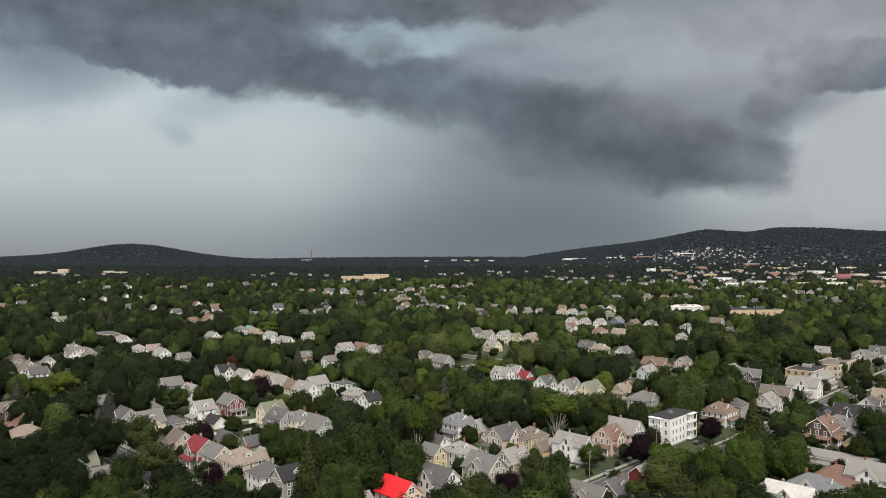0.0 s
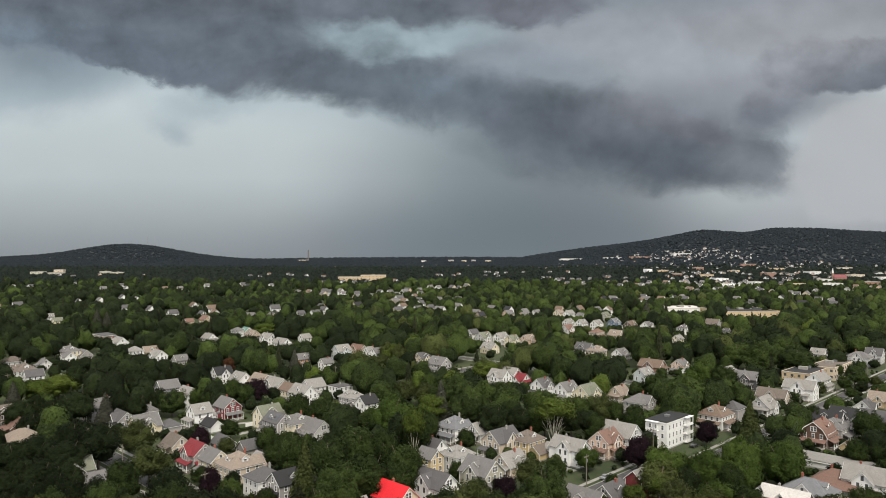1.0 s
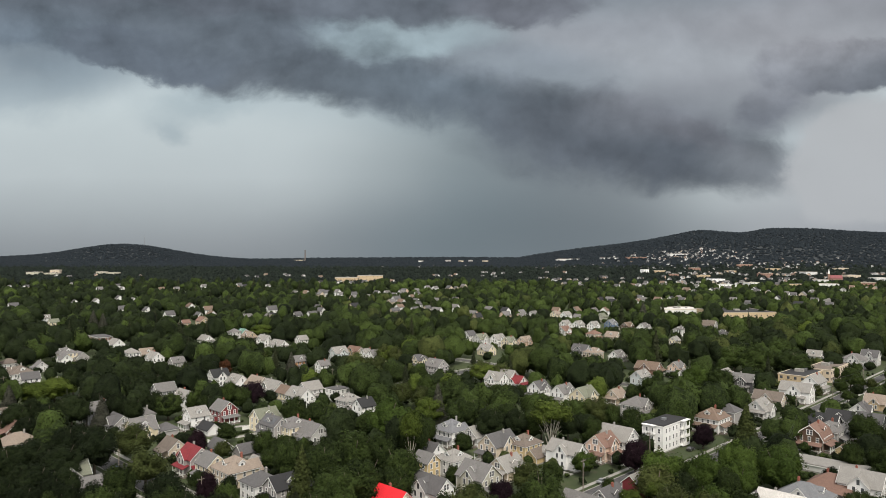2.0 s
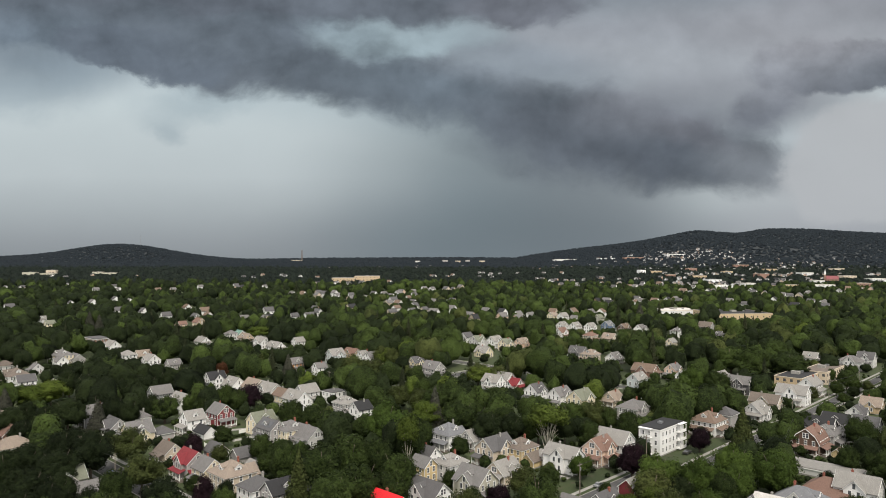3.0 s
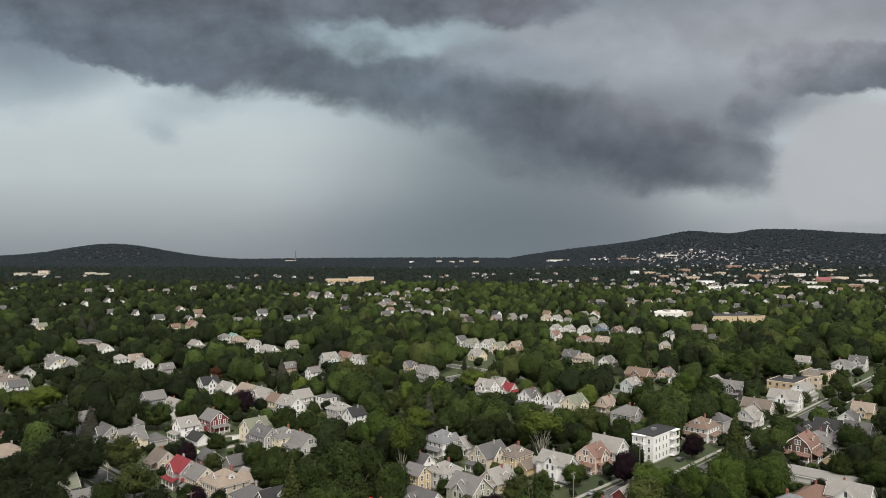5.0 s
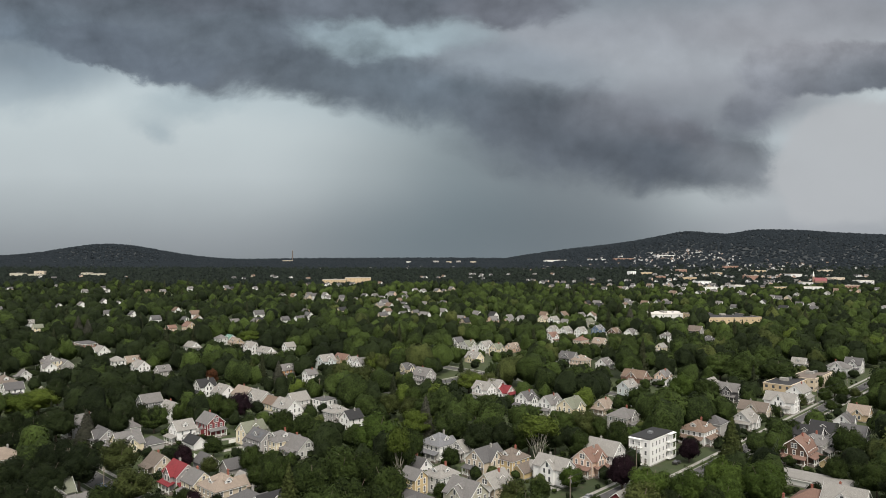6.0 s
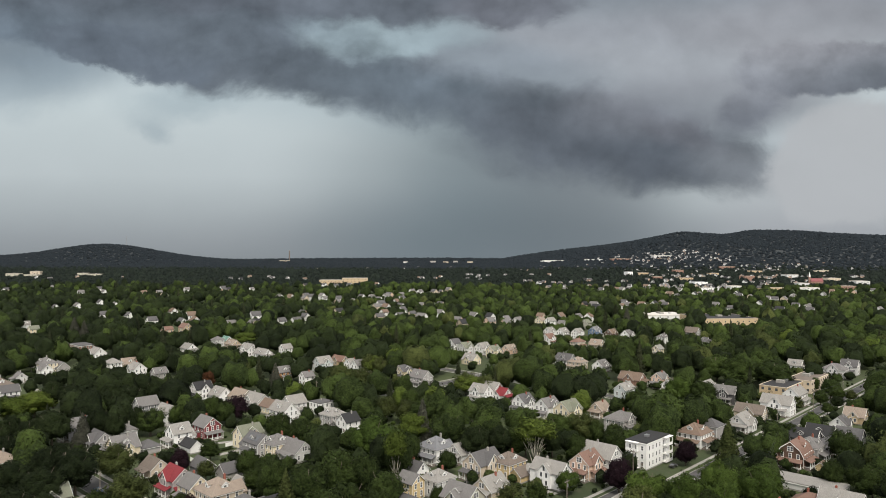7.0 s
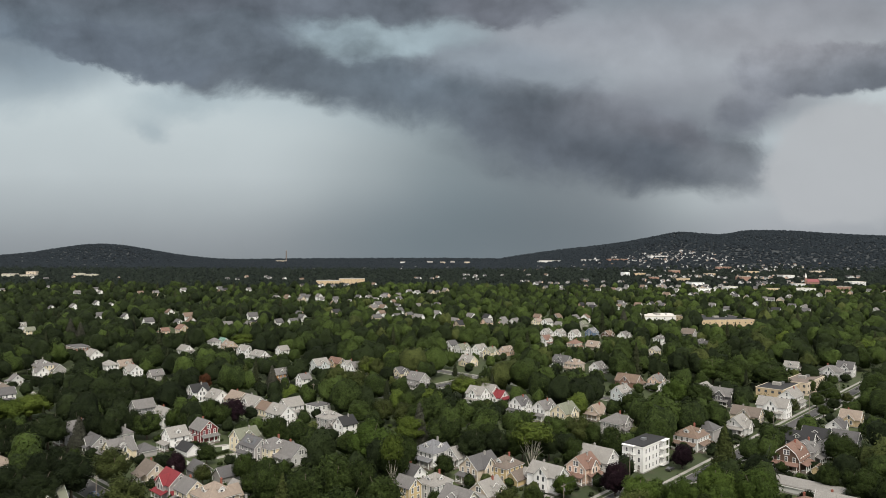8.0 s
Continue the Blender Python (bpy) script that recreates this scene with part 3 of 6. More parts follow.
TILE = {"grey": (0.145, 0.14, 0.138), "dark": (0.0200, 0.0205, 0.0230), "charcoal": (0.088, 0.086, 0.0888), "light": (0.233, 0.225, 0.212), "brown": (0.155, 0.11, 0.0831),
        "rust": (0.171, 0.102, 0.0793), "red": (0.642, 0.012, 0.021), "crimson": (0.176, 0.018, 0.0248), "green": (0.155, 0.165, 0.124), "tan": (0.243, 0.198, 0.162),
        "blue": (0.155, 0.16, 0.172), "taupe": (0.14, 0.115, 0.0974), "teal": (0.155, 0.28, 0.239), "white": (0.538, 0.52, 0.497)}
WORD = {"ice": "pale blue", "pale": "light grey", "sage": "sage grey", "dark": "black", "slate": "slate grey"}
HOUSES = []


def window_meshes():
    """A sash window: frame with sill and meeting rail, and its two panes."""
    f = Build()
    f.box(-0.56, -0.43, -0.05, 0.09, -0.85, 0.85).box(0.43, 0.56, -0.05, 0.09, -0.85, 0.85)
    f.box(-0.62, 0.62, -0.05, 0.12, 0.80, 0.97).box(-0.62, 0.62, -0.05, 0.16, -0.97, -0.83).box(-0.43, 0.43, -0.03, 0.06, -0.04, 0.04)
    g = Build().box(-0.44, 0.44, -0.04, 0.03, -0.84, 0.82)
    both = mesh_of("window", f.v + g.v, f.f + [tuple(i + len(f.v) for i in q) for q in g.f], [TRIM, GLASS], [0] * len(f.f) + [1] * len(g.f))
    return f.mesh("window", TRIM), g.mesh("pane", GLASS), both


WINDOW, PANE, WINDOW_FAR = window_meshes()
POST = Build().box(-0.11, 0.11, -0.11, 0.11, 0, 2.5).box(-0.17, 0.17, -0.17, 0.17, 0, 0.12).box(-0.17, 0.17, -0.17, 0.17, 2.36, 2.5).mesh("post", TRIM)
STACK = {"brick": None, "white": None}
for _k, _m in (("brick", BRICK), ("white", CONCRETE)):
    STACK[_k] = Build().box(-0.30, 0.30, -0.30, 0.30, -2.0, 1.0).box(-0.36, 0.36, -0.36, 0.36, 0.82, 0.95).box(-0.13, 0.13, -0.13, 0.13, 1.0, 1.25).mesh("chimney", _m)


def gable_outline(w, e, rise, base=0.0):
    return [(-w / 2, base), (w / 2, base), (w / 2, e), (0, e + rise), (-w / 2, e)]


def gable_roof(b, w, e, rise, y0, y1, over=0.45, th=0.22, m=None):
    """Two slopes of roof with thickness over a gabled box."""
    k = rise / (w / 2)
    x, z = w / 2 + over, e - over * k
    b.extrude([(-x, z), (0, e + rise), (0, e + rise + th * 1.25), (-x, z + th)], y0, y1, m)
    b.extrude([(0, e + rise), (x, z), (x, z + th), (0, e + rise + th * 1.25)], y0, y1, m)


def rake(top, w, e, rise, y, over=0.45, m=None):
    """The white boards along the edges of one gable."""
    x, z = w / 2 + over, e - over * rise / (w / 2)
    b = Build().extrude([(-x, z - 0.06), (0, e + rise - 0.06), (x, z - 0.06), (x, z + 0.11), (0, e + rise + 0.11), (-x, z + 0.11)], y - 0.06, y + 0.06, m)
    return part("rake_board", b, TRIM, top)


def hip_roof(b, w, l, e, rise, over=0.5, th=0.2):
    x, y = w / 2 + over, l / 2 + over
    ry = max(0.25, y - x)
    rx = 0.25 if y >= x else x - y
    low = [(-x, -y), (x, -y), (x, y), (-x, y)]
    v = [(a, c, e - 0.12) for a, c in low] + [(a, c, e - 0.12 + th) for a, c in low]
    v += [(-rx * (y < x), -ry, e + rise), (rx * (y < x), -ry, e + rise), (rx * (y < x), ry, e + rise), (-rx * (y < x), ry, e + rise)]
    if y >= x:
        v[8], v[9], v[10], v[11] = (-0.12, -ry, e + rise), (0.12, -ry, e + rise), (0.12, ry, e + rise), (-0.12, ry, e + rise)
    b.add(v, [(3, 2, 1, 0), (0, 1, 5, 4), (1, 2, 6, 5), (2, 3, 7, 6), (3, 0, 4, 7), (4, 5, 9, 8), (5, 6, 10, 9), (6, 7, 11, 10), (7, 4, 8, 11), (8, 9, 10, 11)])


def facing(x, y, z, turn):
    return Matrix.Translation((x, y, z)) @ Matrix.Rotation(radians(turn), 4, "Z")


def windows_on(top, near, x, y, turn, span, levels, count):
    """A row of windows a storey on one face; turn 0 faces -y's opposite."""
    for z in levels:
        for i in range(count):
            c = (i - (count - 1) / 2) * span / count
            at = Matrix.Translation((x, y, 0)) @ Matrix.Rotation(radians(turn), 4, "Z") @ Matrix.Translation((c, 0, z))
            if near:
                part("pane", PANE, None, part("window", WINDOW, None, top, "", at), "dark glass")
            else:
                part("window", WINDOW_FAR, None, top, "", at)


def porch(top, w, depth, at, wall, roof, step=True):
    """An open porch: deck, posts, railing, sloping roof. It stands out along -y of at."""
    part("porch_floor", Build().box(-w / 2, w / 2, -depth, 0, -0.2, 0.65, at), PORCH_DARK, top)
    rf = Build()
    rf.add([at @ Vector(p) for p in ((-w / 2 - 0.3, -depth - 0.35, 3.1), (w / 2 + 0.3, -depth - 0.35, 3.1), (w / 2 + 0.1, 0, 3.95), (-w / 2 - 0.1, 0, 3.95),
                                     (-w / 2 - 0.3, -depth - 0.35, 3.28), (w / 2 + 0.3, -depth - 0.35, 3.28), (w / 2 + 0.1, 0, 4.12), (-w / 2 - 0.1, 0, 4.12))],
           [(3, 2, 1, 0), (4, 5, 6, 7), (0, 1, 5, 4), (1, 2, 6, 5), (2, 3, 7, 6), (3, 0, 4, 7)])
    part("porch_roof", rf, roof, top)
    n = max(2, int(w / 2.3))
    for i in range(n + 1):
        part("post", POST, None, top, "", at @ Matrix.Translation((-w / 2 + 0.15 + (w - 0.3) * i / n, -depth + 0.15, 0.62)))
    rl = Build()
    rl.box(-w / 2, w / 2, -depth + 0.1, -depth + 0.18, 1.35, 1.45, at).box(-w / 2, w / 2, -depth + 0.1, -depth + 0.18, 0.8, 0.88, at)
    for i in range(int(w / 0.35)):
        x = -w / 2 + 0.2 + 0.35 * i
        rl.box(x, x + 0.06, -depth + 0.11, -depth + 0.17, 0.86, 1.37, at)
    for s in (-1, 1):
        rl.box(s * (w / 2 - 0.1) - 0.04, s * (w / 2 - 0.1) + 0.04, -depth + 0.1, 0, 1.35, 1.45, at)
    part("railing", rl, TRIM, top)
    if step:
        st = Build()
        for i in range(3):
            st.box(-0.9, 0.9, -depth - 0.3 * (i + 1), -depth - 0.3 * i, -0.2, 0.5 - 0.18 * i, at)
        part("steps", st, CONCRETE, top)


def house(x, y, axis, w, l, storeys, form, wall, roof, extras="", near=True, turn=0.0, pitch=0.88):
    """A timber house. axis A or B: the way its ridge runs. form: gable, hip, gambrel, flat. extras: p porch on the gable end, P porch on the long side,
    d dormer, D two dormers, x cross gable, c brick chimney, C white chimney, s solar panels, n no windows."""
    s = 1 if axis == "A" else -1                  # the long side turned to the camera
    e = {0: 2.7, 1: 3.9, 2: 6.1, 3: 10.4}[storeys]
    if storeys < 3 and form != "flat":
        w, l = w * 0.91, l * 0.91
    kind = "garage" if storeys == 0 else "house"
    label = "%s %s with a %s %s roof" % (WORD.get(wall, wall), {0: "painted garage", 1: "low painted house", 2: "painted timber house", 3: "painted three-storey house"}[storeys],
                                         WORD.get(roof, {"light": "pale grey", "rust": "rust-brown", "taupe": "grey-brown", "charcoal": "dark grey"}.get(roof, roof)),
                                         {"gable": "gabled", "hip": "hipped", "gambrel": "gambrel", "flat": "flat"}[form])
    top = tagged(new(kind), label, kind, "houses of the town")
    top.matrix_basis = pose(x, y, terrain(x, y), 0, 0, (-45 if axis == "A" else 45) + turn)
    wm, rm = siding(PAINT[wall]), shingle(TILE[roof])
    rise = pitch * w / 2
    body, rf = Build(), Build()
    foot = Build().box(-w / 2 + 0.05, w / 2 - 0.05, -l / 2 + 0.05, l / 2 - 0.05, -0.4, 0.55)
    if form == "gable":
        body.extrude(gable_outline(w, e, rise, 0.5), -l / 2, l / 2)
        gable_roof(rf, w, e, rise, -l / 2 - 0.4, l / 2 + 0.4)
        rake(top, w, e, rise, -l / 2 - 0.44)
        rake(top, w, e, rise, l / 2 + 0.44)
    elif form == "gambrel":
        k = w * 0.36
        body.extrude([(-w / 2, 0.5), (w / 2, 0.5), (w / 2, e - 1), (k, e + 1.6), (0, e + rise), (-k, e + 1.6), (-w / 2, e - 1)], -l / 2, l / 2)
        for q in (-1, 1):
            rf.extrude([(q * (w / 2 + 0.4), e - 1.6), (q * k, e + 1.6), (q * k, e + 1.9), (q * (w / 2 + 0.5), e - 1.4)], -l / 2 - 0.4, l / 2 + 0.4)
            rf.extrude([(q * k, e + 1.6), (0, e + rise), (0, e + rise + 0.25), (q * k, e + 1.9)], -l / 2 - 0.4, l / 2 + 0.4)
        for yy in (-l / 2 - 0.44, l / 2 + 0.44):
            rb = Build().extrude([(-w / 2 - 0.45, e - 1.7), (-k, e + 1.4), (0, e + rise - 0.15), (k, e + 1.4), (w / 2 + 0.45, e - 1.7), (w / 2 + 0.5, e - 1.4),
                                  (k, e + 1.75), (0, e + rise + 0.1), (-k, e + 1.75), (-w / 2 - 0.5, e - 1.4)], yy - 0.05, yy + 0.05)
            part("rake_board", rb, TRIM, top)
    elif form == "hip":
        rise = 0.62 * min(w, l) / 2 + 0.4
        body.box(-w / 2, w / 2, -l / 2, l / 2, 0.5, e)
        hip_roof(rf, w, l, e, rise)
        part("fascia", Build().box(-w / 2 - 0.48, w / 2 + 0.48, -l / 2 - 0.48, l / 2 + 0.48, e - 0.3, e - 0.13), TRIM, top)
    else:
        rise = 0.5
        body.box(-w / 2, w / 2, -l / 2, l / 2, 0.5, e)
        rf.box(-w / 2 - 0.25, w / 2 + 0.25, -l / 2 - 0.25, l / 2 + 0.25, e, e + 0.25)
        rf.box(-w / 2 + 0.5, w / 2 - 0.5, -l / 2 + 0.5, l / 2 - 0.5, e + 0.25, e + 0.3)
        part("cornice", Build().box(-w / 2 - 0.3, w / 2 + 0.3, -l / 2 - 0.3, l / 2 + 0.3, e - 0.35, e - 0.02), TRIM, top)
    part("foundation", foot, CONCRETE, top)
    part("wall", body, wm, top)
    # corner boards
    for q in (-1, 1) if near else ():
        for yy in (-l / 2, l / 2):
            part("corner_board", Build().box(q * w / 2 - 0.06, q * w / 2 + 0.06, yy - 0.06, yy + 0.06, 0.5, (e - 0.4) if form != "gambrel" else e - 1.3), TRIM, top)
    if "x" in extras:                              # cross gable out of the long side
        cw = min(0.5 * l, 0.75 * w)
        m = Matrix.Rotation(radians(-90 if s > 0 else 90), 4, "Z")
        rr = min(rise * 0.92, pitch * 1.15 * cw / 2)
        body2 = Build().extrude(gable_outline(cw, e, rr, 0.5), 0, w / 2 + 0.9, m)
        part("wall", body2, wm, top)
        gable_roof(rf, cw, e, rr, 0, w / 2 + 1.3, 0.4, 0.2, m)
        rake(top, cw, e, rr, w / 2 + 1.34, 0.4, m)
        if "n" not in extras:
            windows_on(top, near, s * (w / 2 + 0.9), 0, 90 if s > 0 else -90, cw * 0.8, [2.3, 5.0][:max(1, storeys)], 2)
            windows_on(top, near, s * (w / 2 + 0.9), 0, 90 if s > 0 else -90, 1, [e + rr * 0.4], 1)
    if "d" in extras or "D" in extras:
        spots = [(-0.25, 0.25) if "D" in extras else (0.0,)][0]
        if form == "hip":
            spots = (0.0,)
        for c in spots:
            for face in ((0, 1) if form == "hip" else (0,)):
                m = Matrix.Rotation(radians((-90 if s > 0 else 90) if face == 0 else 180), 4, "Z") @ Matrix.Translation((0, 0, 0))
                half = w / 2 if face == 0 else l / 2
                off = Matrix.Translation((0, c * l, 0)) @ m
                db = Build().extrude(gable_outline(2.3, e + rise * 0.62, 0.85, e + 0.1), half * 0.25, half * 0.74, off)
                dm = part("dormer", db, wm if wall in ("maroon", "brown", "dark", "grey") else siding(PAINT["white"]), top)
                dr = Build()
                gable_roof(dr, 2.3, e + rise * 0.62, 0.85, half * 0.22, half * 0.74 + 0.3, 0.25, 0.14, off)
                rake(dm, 2.3, e + rise * 0.62, 0.85, half * 0.74 + 0.33, 0.25, off)
                part("dormer_roof", dr, rm, dm)
                spot = off @ Matrix.Translation((0, half * 0.74, e + rise * 0.38)) @ Matrix.Diagonal((1.1, 1, 0.75, 1))
                part("window", WINDOW, None, dm, "", spot)
                part("pane", PANE, None, dm, "dark glass", spot)
    part("roof", rf, rm, top)
    if near and storeys == 2 and form != "flat" and int(x * 3 + y) % 3:      # a lower wing at the back
        ww, wl, off = 0.62 * w, 0.34 * l, 0.12 * w * (1 if int(y) % 2 else -1)
        back = Matrix.Translation((off, l / 2 + wl / 2, 0))
        wing = part("wing", Build().extrude(gable_outline(ww, 0.62 * e, 0.42 * ww, 0.3), -wl / 2 - 0.1, wl / 2, back), wm, top)
        wr = Build()
        gable_roof(wr, ww, 0.62 * e, 0.42 * ww, -wl / 2 - 0.05, wl / 2 + 0.3, 0.3, 0.16, back)
        part("wing_roof", wr, rm, wing)
        sw = Matrix.Translation((off - s * ww / 2, l / 2 + wl / 2, 2.2)) @ Matrix.Rotation(radians(90), 4, "Z")
        part("window", WINDOW_FAR, None, wing, "", sw)
    if near and storeys == 2 and form == "gable" and "x" not in extras and "P" not in extras:     # a bay on the long side
        bx = s * w / 2
        bay = part("bay", Build().add([(bx, -1.7, 0.4), (bx + s * 0.9, -1.0, 0.4), (bx + s * 0.9, 1.0, 0.4), (bx, 1.7, 0.4),
                                       (bx, -1.7, 3.4), (bx + s * 0.9, -1.0, 3.4), (bx + s * 0.9, 1.0, 3.4), (bx, 1.7, 3.4)],
                                      [(0, 1, 2, 3), (4, 7, 6, 5), (0, 4, 5, 1), (1, 5, 6, 2), (2, 6, 7, 3), (3, 7, 4, 0)]), wm, top)
        part("bay_roof", Build().add([(bx, -1.9, 3.4), (bx + s * 1.1, -1.15, 3.4), (bx + s * 1.1, 1.15, 3.4), (bx, 1.9, 3.4), (bx, -1.2, 4.1), (bx, 1.2, 4.1)],
                                     [(3, 2, 1, 0), (0, 1, 4), (1, 2, 5, 4), (2, 3, 5), (0, 4, 5, 3)]), rm, bay)
        part("window", WINDOW_FAR, None, bay, "", Matrix.Translation((bx + s * 0.9, 0, 2.1)) @ Matrix.Rotation(radians(90), 4, "Z"))
    if "n" not in extras and storeys:
        lev = ([2.3, 5.2, 8.3] if storeys == 3 else [2.3, 5.0])[:storeys]
        ng, nl = max(2, int(w / 2.6)), max(2, int(l / 2.8))
        if "p" in extras:
            windows_on(top, near, 0, -l / 2, 180, w * 0.9, lev[1:], ng)
        else:
            windows_on(top, near, 0, -l / 2, 180, w * 0.9, lev, ng)
        if form in ("gable", "gambrel"):
            windows_on(top, near, 0, -l / 2, 180, 2.2, [e + rise * 0.36], 2 if near and w > 8 else 1)
        if "x" not in extras:
            windows_on(top, near, s * w / 2, 0, 90 if s < 0 else -90, l * 0.9, lev[1:] if "P" in extras else lev, nl)
        if near:
            windows_on(top, False, 0, l / 2, 0, w * 0.8, lev[-1:], 2)
            windows_on(top, False, -s * w / 2, 0, 90 if s > 0 else -90, l * 0.8, lev[-1:], 2)
        dr = Build().box(-0.5, 0.5, -0.06, 0.06, 0.6, 2.7)
        part("door", dr, PORCH_DARK, top, "dark panelled door", Matrix.Translation((w * 0.28, -l / 2, 0)))
    if "p" in extras:
        porch(top, w * 0.96, 2.4, Matrix.Translation((0, -l / 2, 0)), wm, rm)
    if "P" in extras:
        porch(top, l * 0.8, 2.3, Matrix.Translation((s * w / 2, 0, 0)) @ Matrix.Rotation(radians(90 * s), 4, "Z"), wm, rm)
    if "c" in extras or "C" in extras:
        ca = Matrix.Translation((0.08 * w, 0.16 * l, e + rise - 0.2))
        part("chimney", STACK["brick" if "c" in extras else "white"], None, top, "brick chimney" if "c" in extras else "painted chimney", ca)
    if "s" in extras:
        kk = rise / (w / 2)
        for i in range(4):
            for j in range(2):
                xa, xb = s * w / 2 * (0.25 + 0.32 * j), s * w / 2 * (0.25 + 0.32 * j + 0.29)
                za, zb = e + rise - abs(xa) * kk + 0.34, e + rise - abs(xb) * kk + 0.34
                y0 = -l * 0.36 + i * l * 0.18
                pn = Build().add([(xa, y0, za), (xb, y0, zb), (xb, y0 + l * 0.17, zb), (xa, y0 + l * 0.17, za),
                        (xa, y0, za + 0.05), (xb, y0, zb + 0.05), (xb, y0 + l * 0.17, zb + 0.05), (xa, y0 + l * 0.17, za + 0.05)],
                       [(3, 2, 1, 0), (4, 5, 6, 7), (0, 1, 5, 4), (1, 2, 6, 5), (2, 3, 7, 6), (3, 0, 4, 7)])
                part("solar_panel", pn, GLASS, top, "dark solar panel")
    HOUSES.append((x, y, max(w, l) * 0.5, e * 0.56 if near else e * 0.72))
    return top

# ---- the near streets, house by house ----
house(-12.6, 204.3, "B", 9, 12, 2, "gable", "cream", "red", "cp")
house(-2.0, 216.6, "B", 9, 15, 2, "gable", "white", "charcoal", "dx")
house(-3.5, 243.9, "B", 6.5, 8, 2, "gable", "yellow", "grey", "")
house(-2.3, 264.3, "B", 7, 9, 1, "gable", "white", "charcoal", "c")
house(5.8, 246.9, "A", 9, 10, 2, "hip", "pale", "light", "dc")
house(13.3, 227.9, "B", 10, 12, 2, "gable", "sage", "grey", "pdx")
house(23.8, 243.7, "A", 9.5, 11, 1, "gable", "beige", "light", "dcxp")
house(5.9, 286.8, "A", 12, 12, 2, "hip", "white", "blue", "DCp")
house(16.7, 286.7, "A", 9, 12, 1, "gable", "pale", "light", "xp")
house(22.8, 266.0, "A", 9.5, 14, 2, "gable", "beige", "charcoal", "pCx")
house(32.3, 266.3, "A", 10, 11, 2, "hip", "yellow", "taupe", "dPc")
house(36.7, 261.7, "A", 6, 9, 0, "gable", "yellow", "taupe", "")
house(46.4, 255.2, "B", 8, 14, 2, "gable", "white", "light", "xCd")
house(61.4, 265.1, "A", 9, 11, 2, "gable", "peach", "rust", "pPxCd")
house(69.1, 273.3, "B", 10.5, 14, 2, "gable", "pale", "light", "Cp")
house(118.0, 307.2, "A", 12, 13, 2, "hip", "white", "brown", "dPpc")
house(130.3, 318.8, "A", 9, 9, 2, "hip", "grey", "charcoal", "n")
house(147.0, 277.9, "A", 10.5, 13, 2, "gambrel", "brown", "rust", "pPcd")
house(156.9, 285.5, "A", 10, 11, 2, "hip", "grey", "grey", "Pcd")
house(165.3, 306.1, "B", 9, 14, 1, "gable", "dark", "dark", "Cd")
house(176.4, 311.6, "B", 9, 12, 1, "gable", "dark", "dark", "dxp")
house(171.2, 295.4, "A", 9, 10, 1, "hip", "dark", "charcoal", "p")
house(136.9, 250.5, "B", 11, 24, 0, "flat", "pale", "light", "")
house(125.0, 224.3, "B", 11, 15, 1, "hip", "white", "rust", "cP")
house(131.0, 219.4, "B", 9.5, 13, 2, "gable", "white", "light", "cxP")
house(111.2, 215.4, "B", 12, 15, 1, "hip", "pale", "blue", "cxd")
house(100.3, 207.4, "B", 8, 14, 1, "gable", "white", "white", "CxP")
house(152.4, 268.4, "A", 4, 4.5, 0, "gable", "yellow", "brown", "n")
house(88.9, 199.6, "B", 9, 11, 1, "gable", "grey", "green", "Cxd")
house(95.7, 212.7, "A", 6, 6, 1, "gable", "white", "charcoal", "P")
house(41.7, 205.1, "B", 10, 12, 1, "gable", "pale", "grey", "dxP")
house(51.1, 213.5, "A", 8, 10, 1, "gable", "grey", "charcoal", "dxc")
house(61.7, 221.5, "A", 6, 8, 2, "gable", "maroon", "light", "n")
house(-84.2, 249.9, "B", 8.5, 11, 2, "gable", "grey", "crimson", "pPCx")
house(-75.6, 241.2, "B", 8, 9, 2, "gable", "cream", "grey", "Pc")
house(-66.3, 236.4, "A", 13, 12, 2, "hip", "beige", "tan", "dc")
house(-54.5, 222.5, "A", 9.5, 10, 2, "hip", "white", "charcoal", "PC")
house(-46.2, 219.0, "A", 8, 12, 2, "gable", "grey", "dark", "pd")
house(-62.5, 252.7, "B", 5, 8, 0, "gable", "white", "light", "n")
house(-95.6, 322.8, "B", 9, 11, 2, "gable", "maroon", "grey", "pc")
house(-73.8, 308.2, "A", 8.5, 11, 2, "gable", "cream", "green", "xCdP")
house(-66.6, 294.8, "B", 8, 12, 2, "gable", "grey", "charcoal", "sdP")
house(-58.5, 293.6, "A", 10, 11, 2, "hip", "cream", "grey", "Pcd")
house(-50.7, 289.9, "B", 10, 14, 1, "gable", "pale", "grey", "Pc")
house(-103.9, 310.5, "A", 8.5, 9, 2, "gable", "white", "light", "pd")
house(-95.7, 301.6, "B", 6, 10, 0, "gable", "white", "dark", "C")
house(-121.8, 296.4, "A", 11, 11, 1, "gable", "cream", "grey", "xdpC")
house(-136.2, 307.8, "B", 8, 12, 1, "gable", "grey", "charcoal", "xP")
house(-131.6, 323.3, "A", 8, 8, 1, "hip", "pale", "grey", "Cp")
house(-151.3, 322.5, "A", 8.5, 13, 2, "gable", "slate", "grey", "xpc")
house(-173.2, 295.6, "B", 9, 11, 1, "gable", "brick", "rust", "cP")
house(-187.6, 307.9, "A", 8, 10, 2, "gable", "brown", "taupe", "xdp")
house(-160.9, 276.6, "A", 11, 14, 1, "hip", "beige", "tan", "C")
house(-98.6, 268.6, "B", 8, 10, 1, "gable", "beige", "taupe", "cP")
house(-113.3, 300.9, "A", 8, 8, 0, "hip", "grey", "charcoal", "")
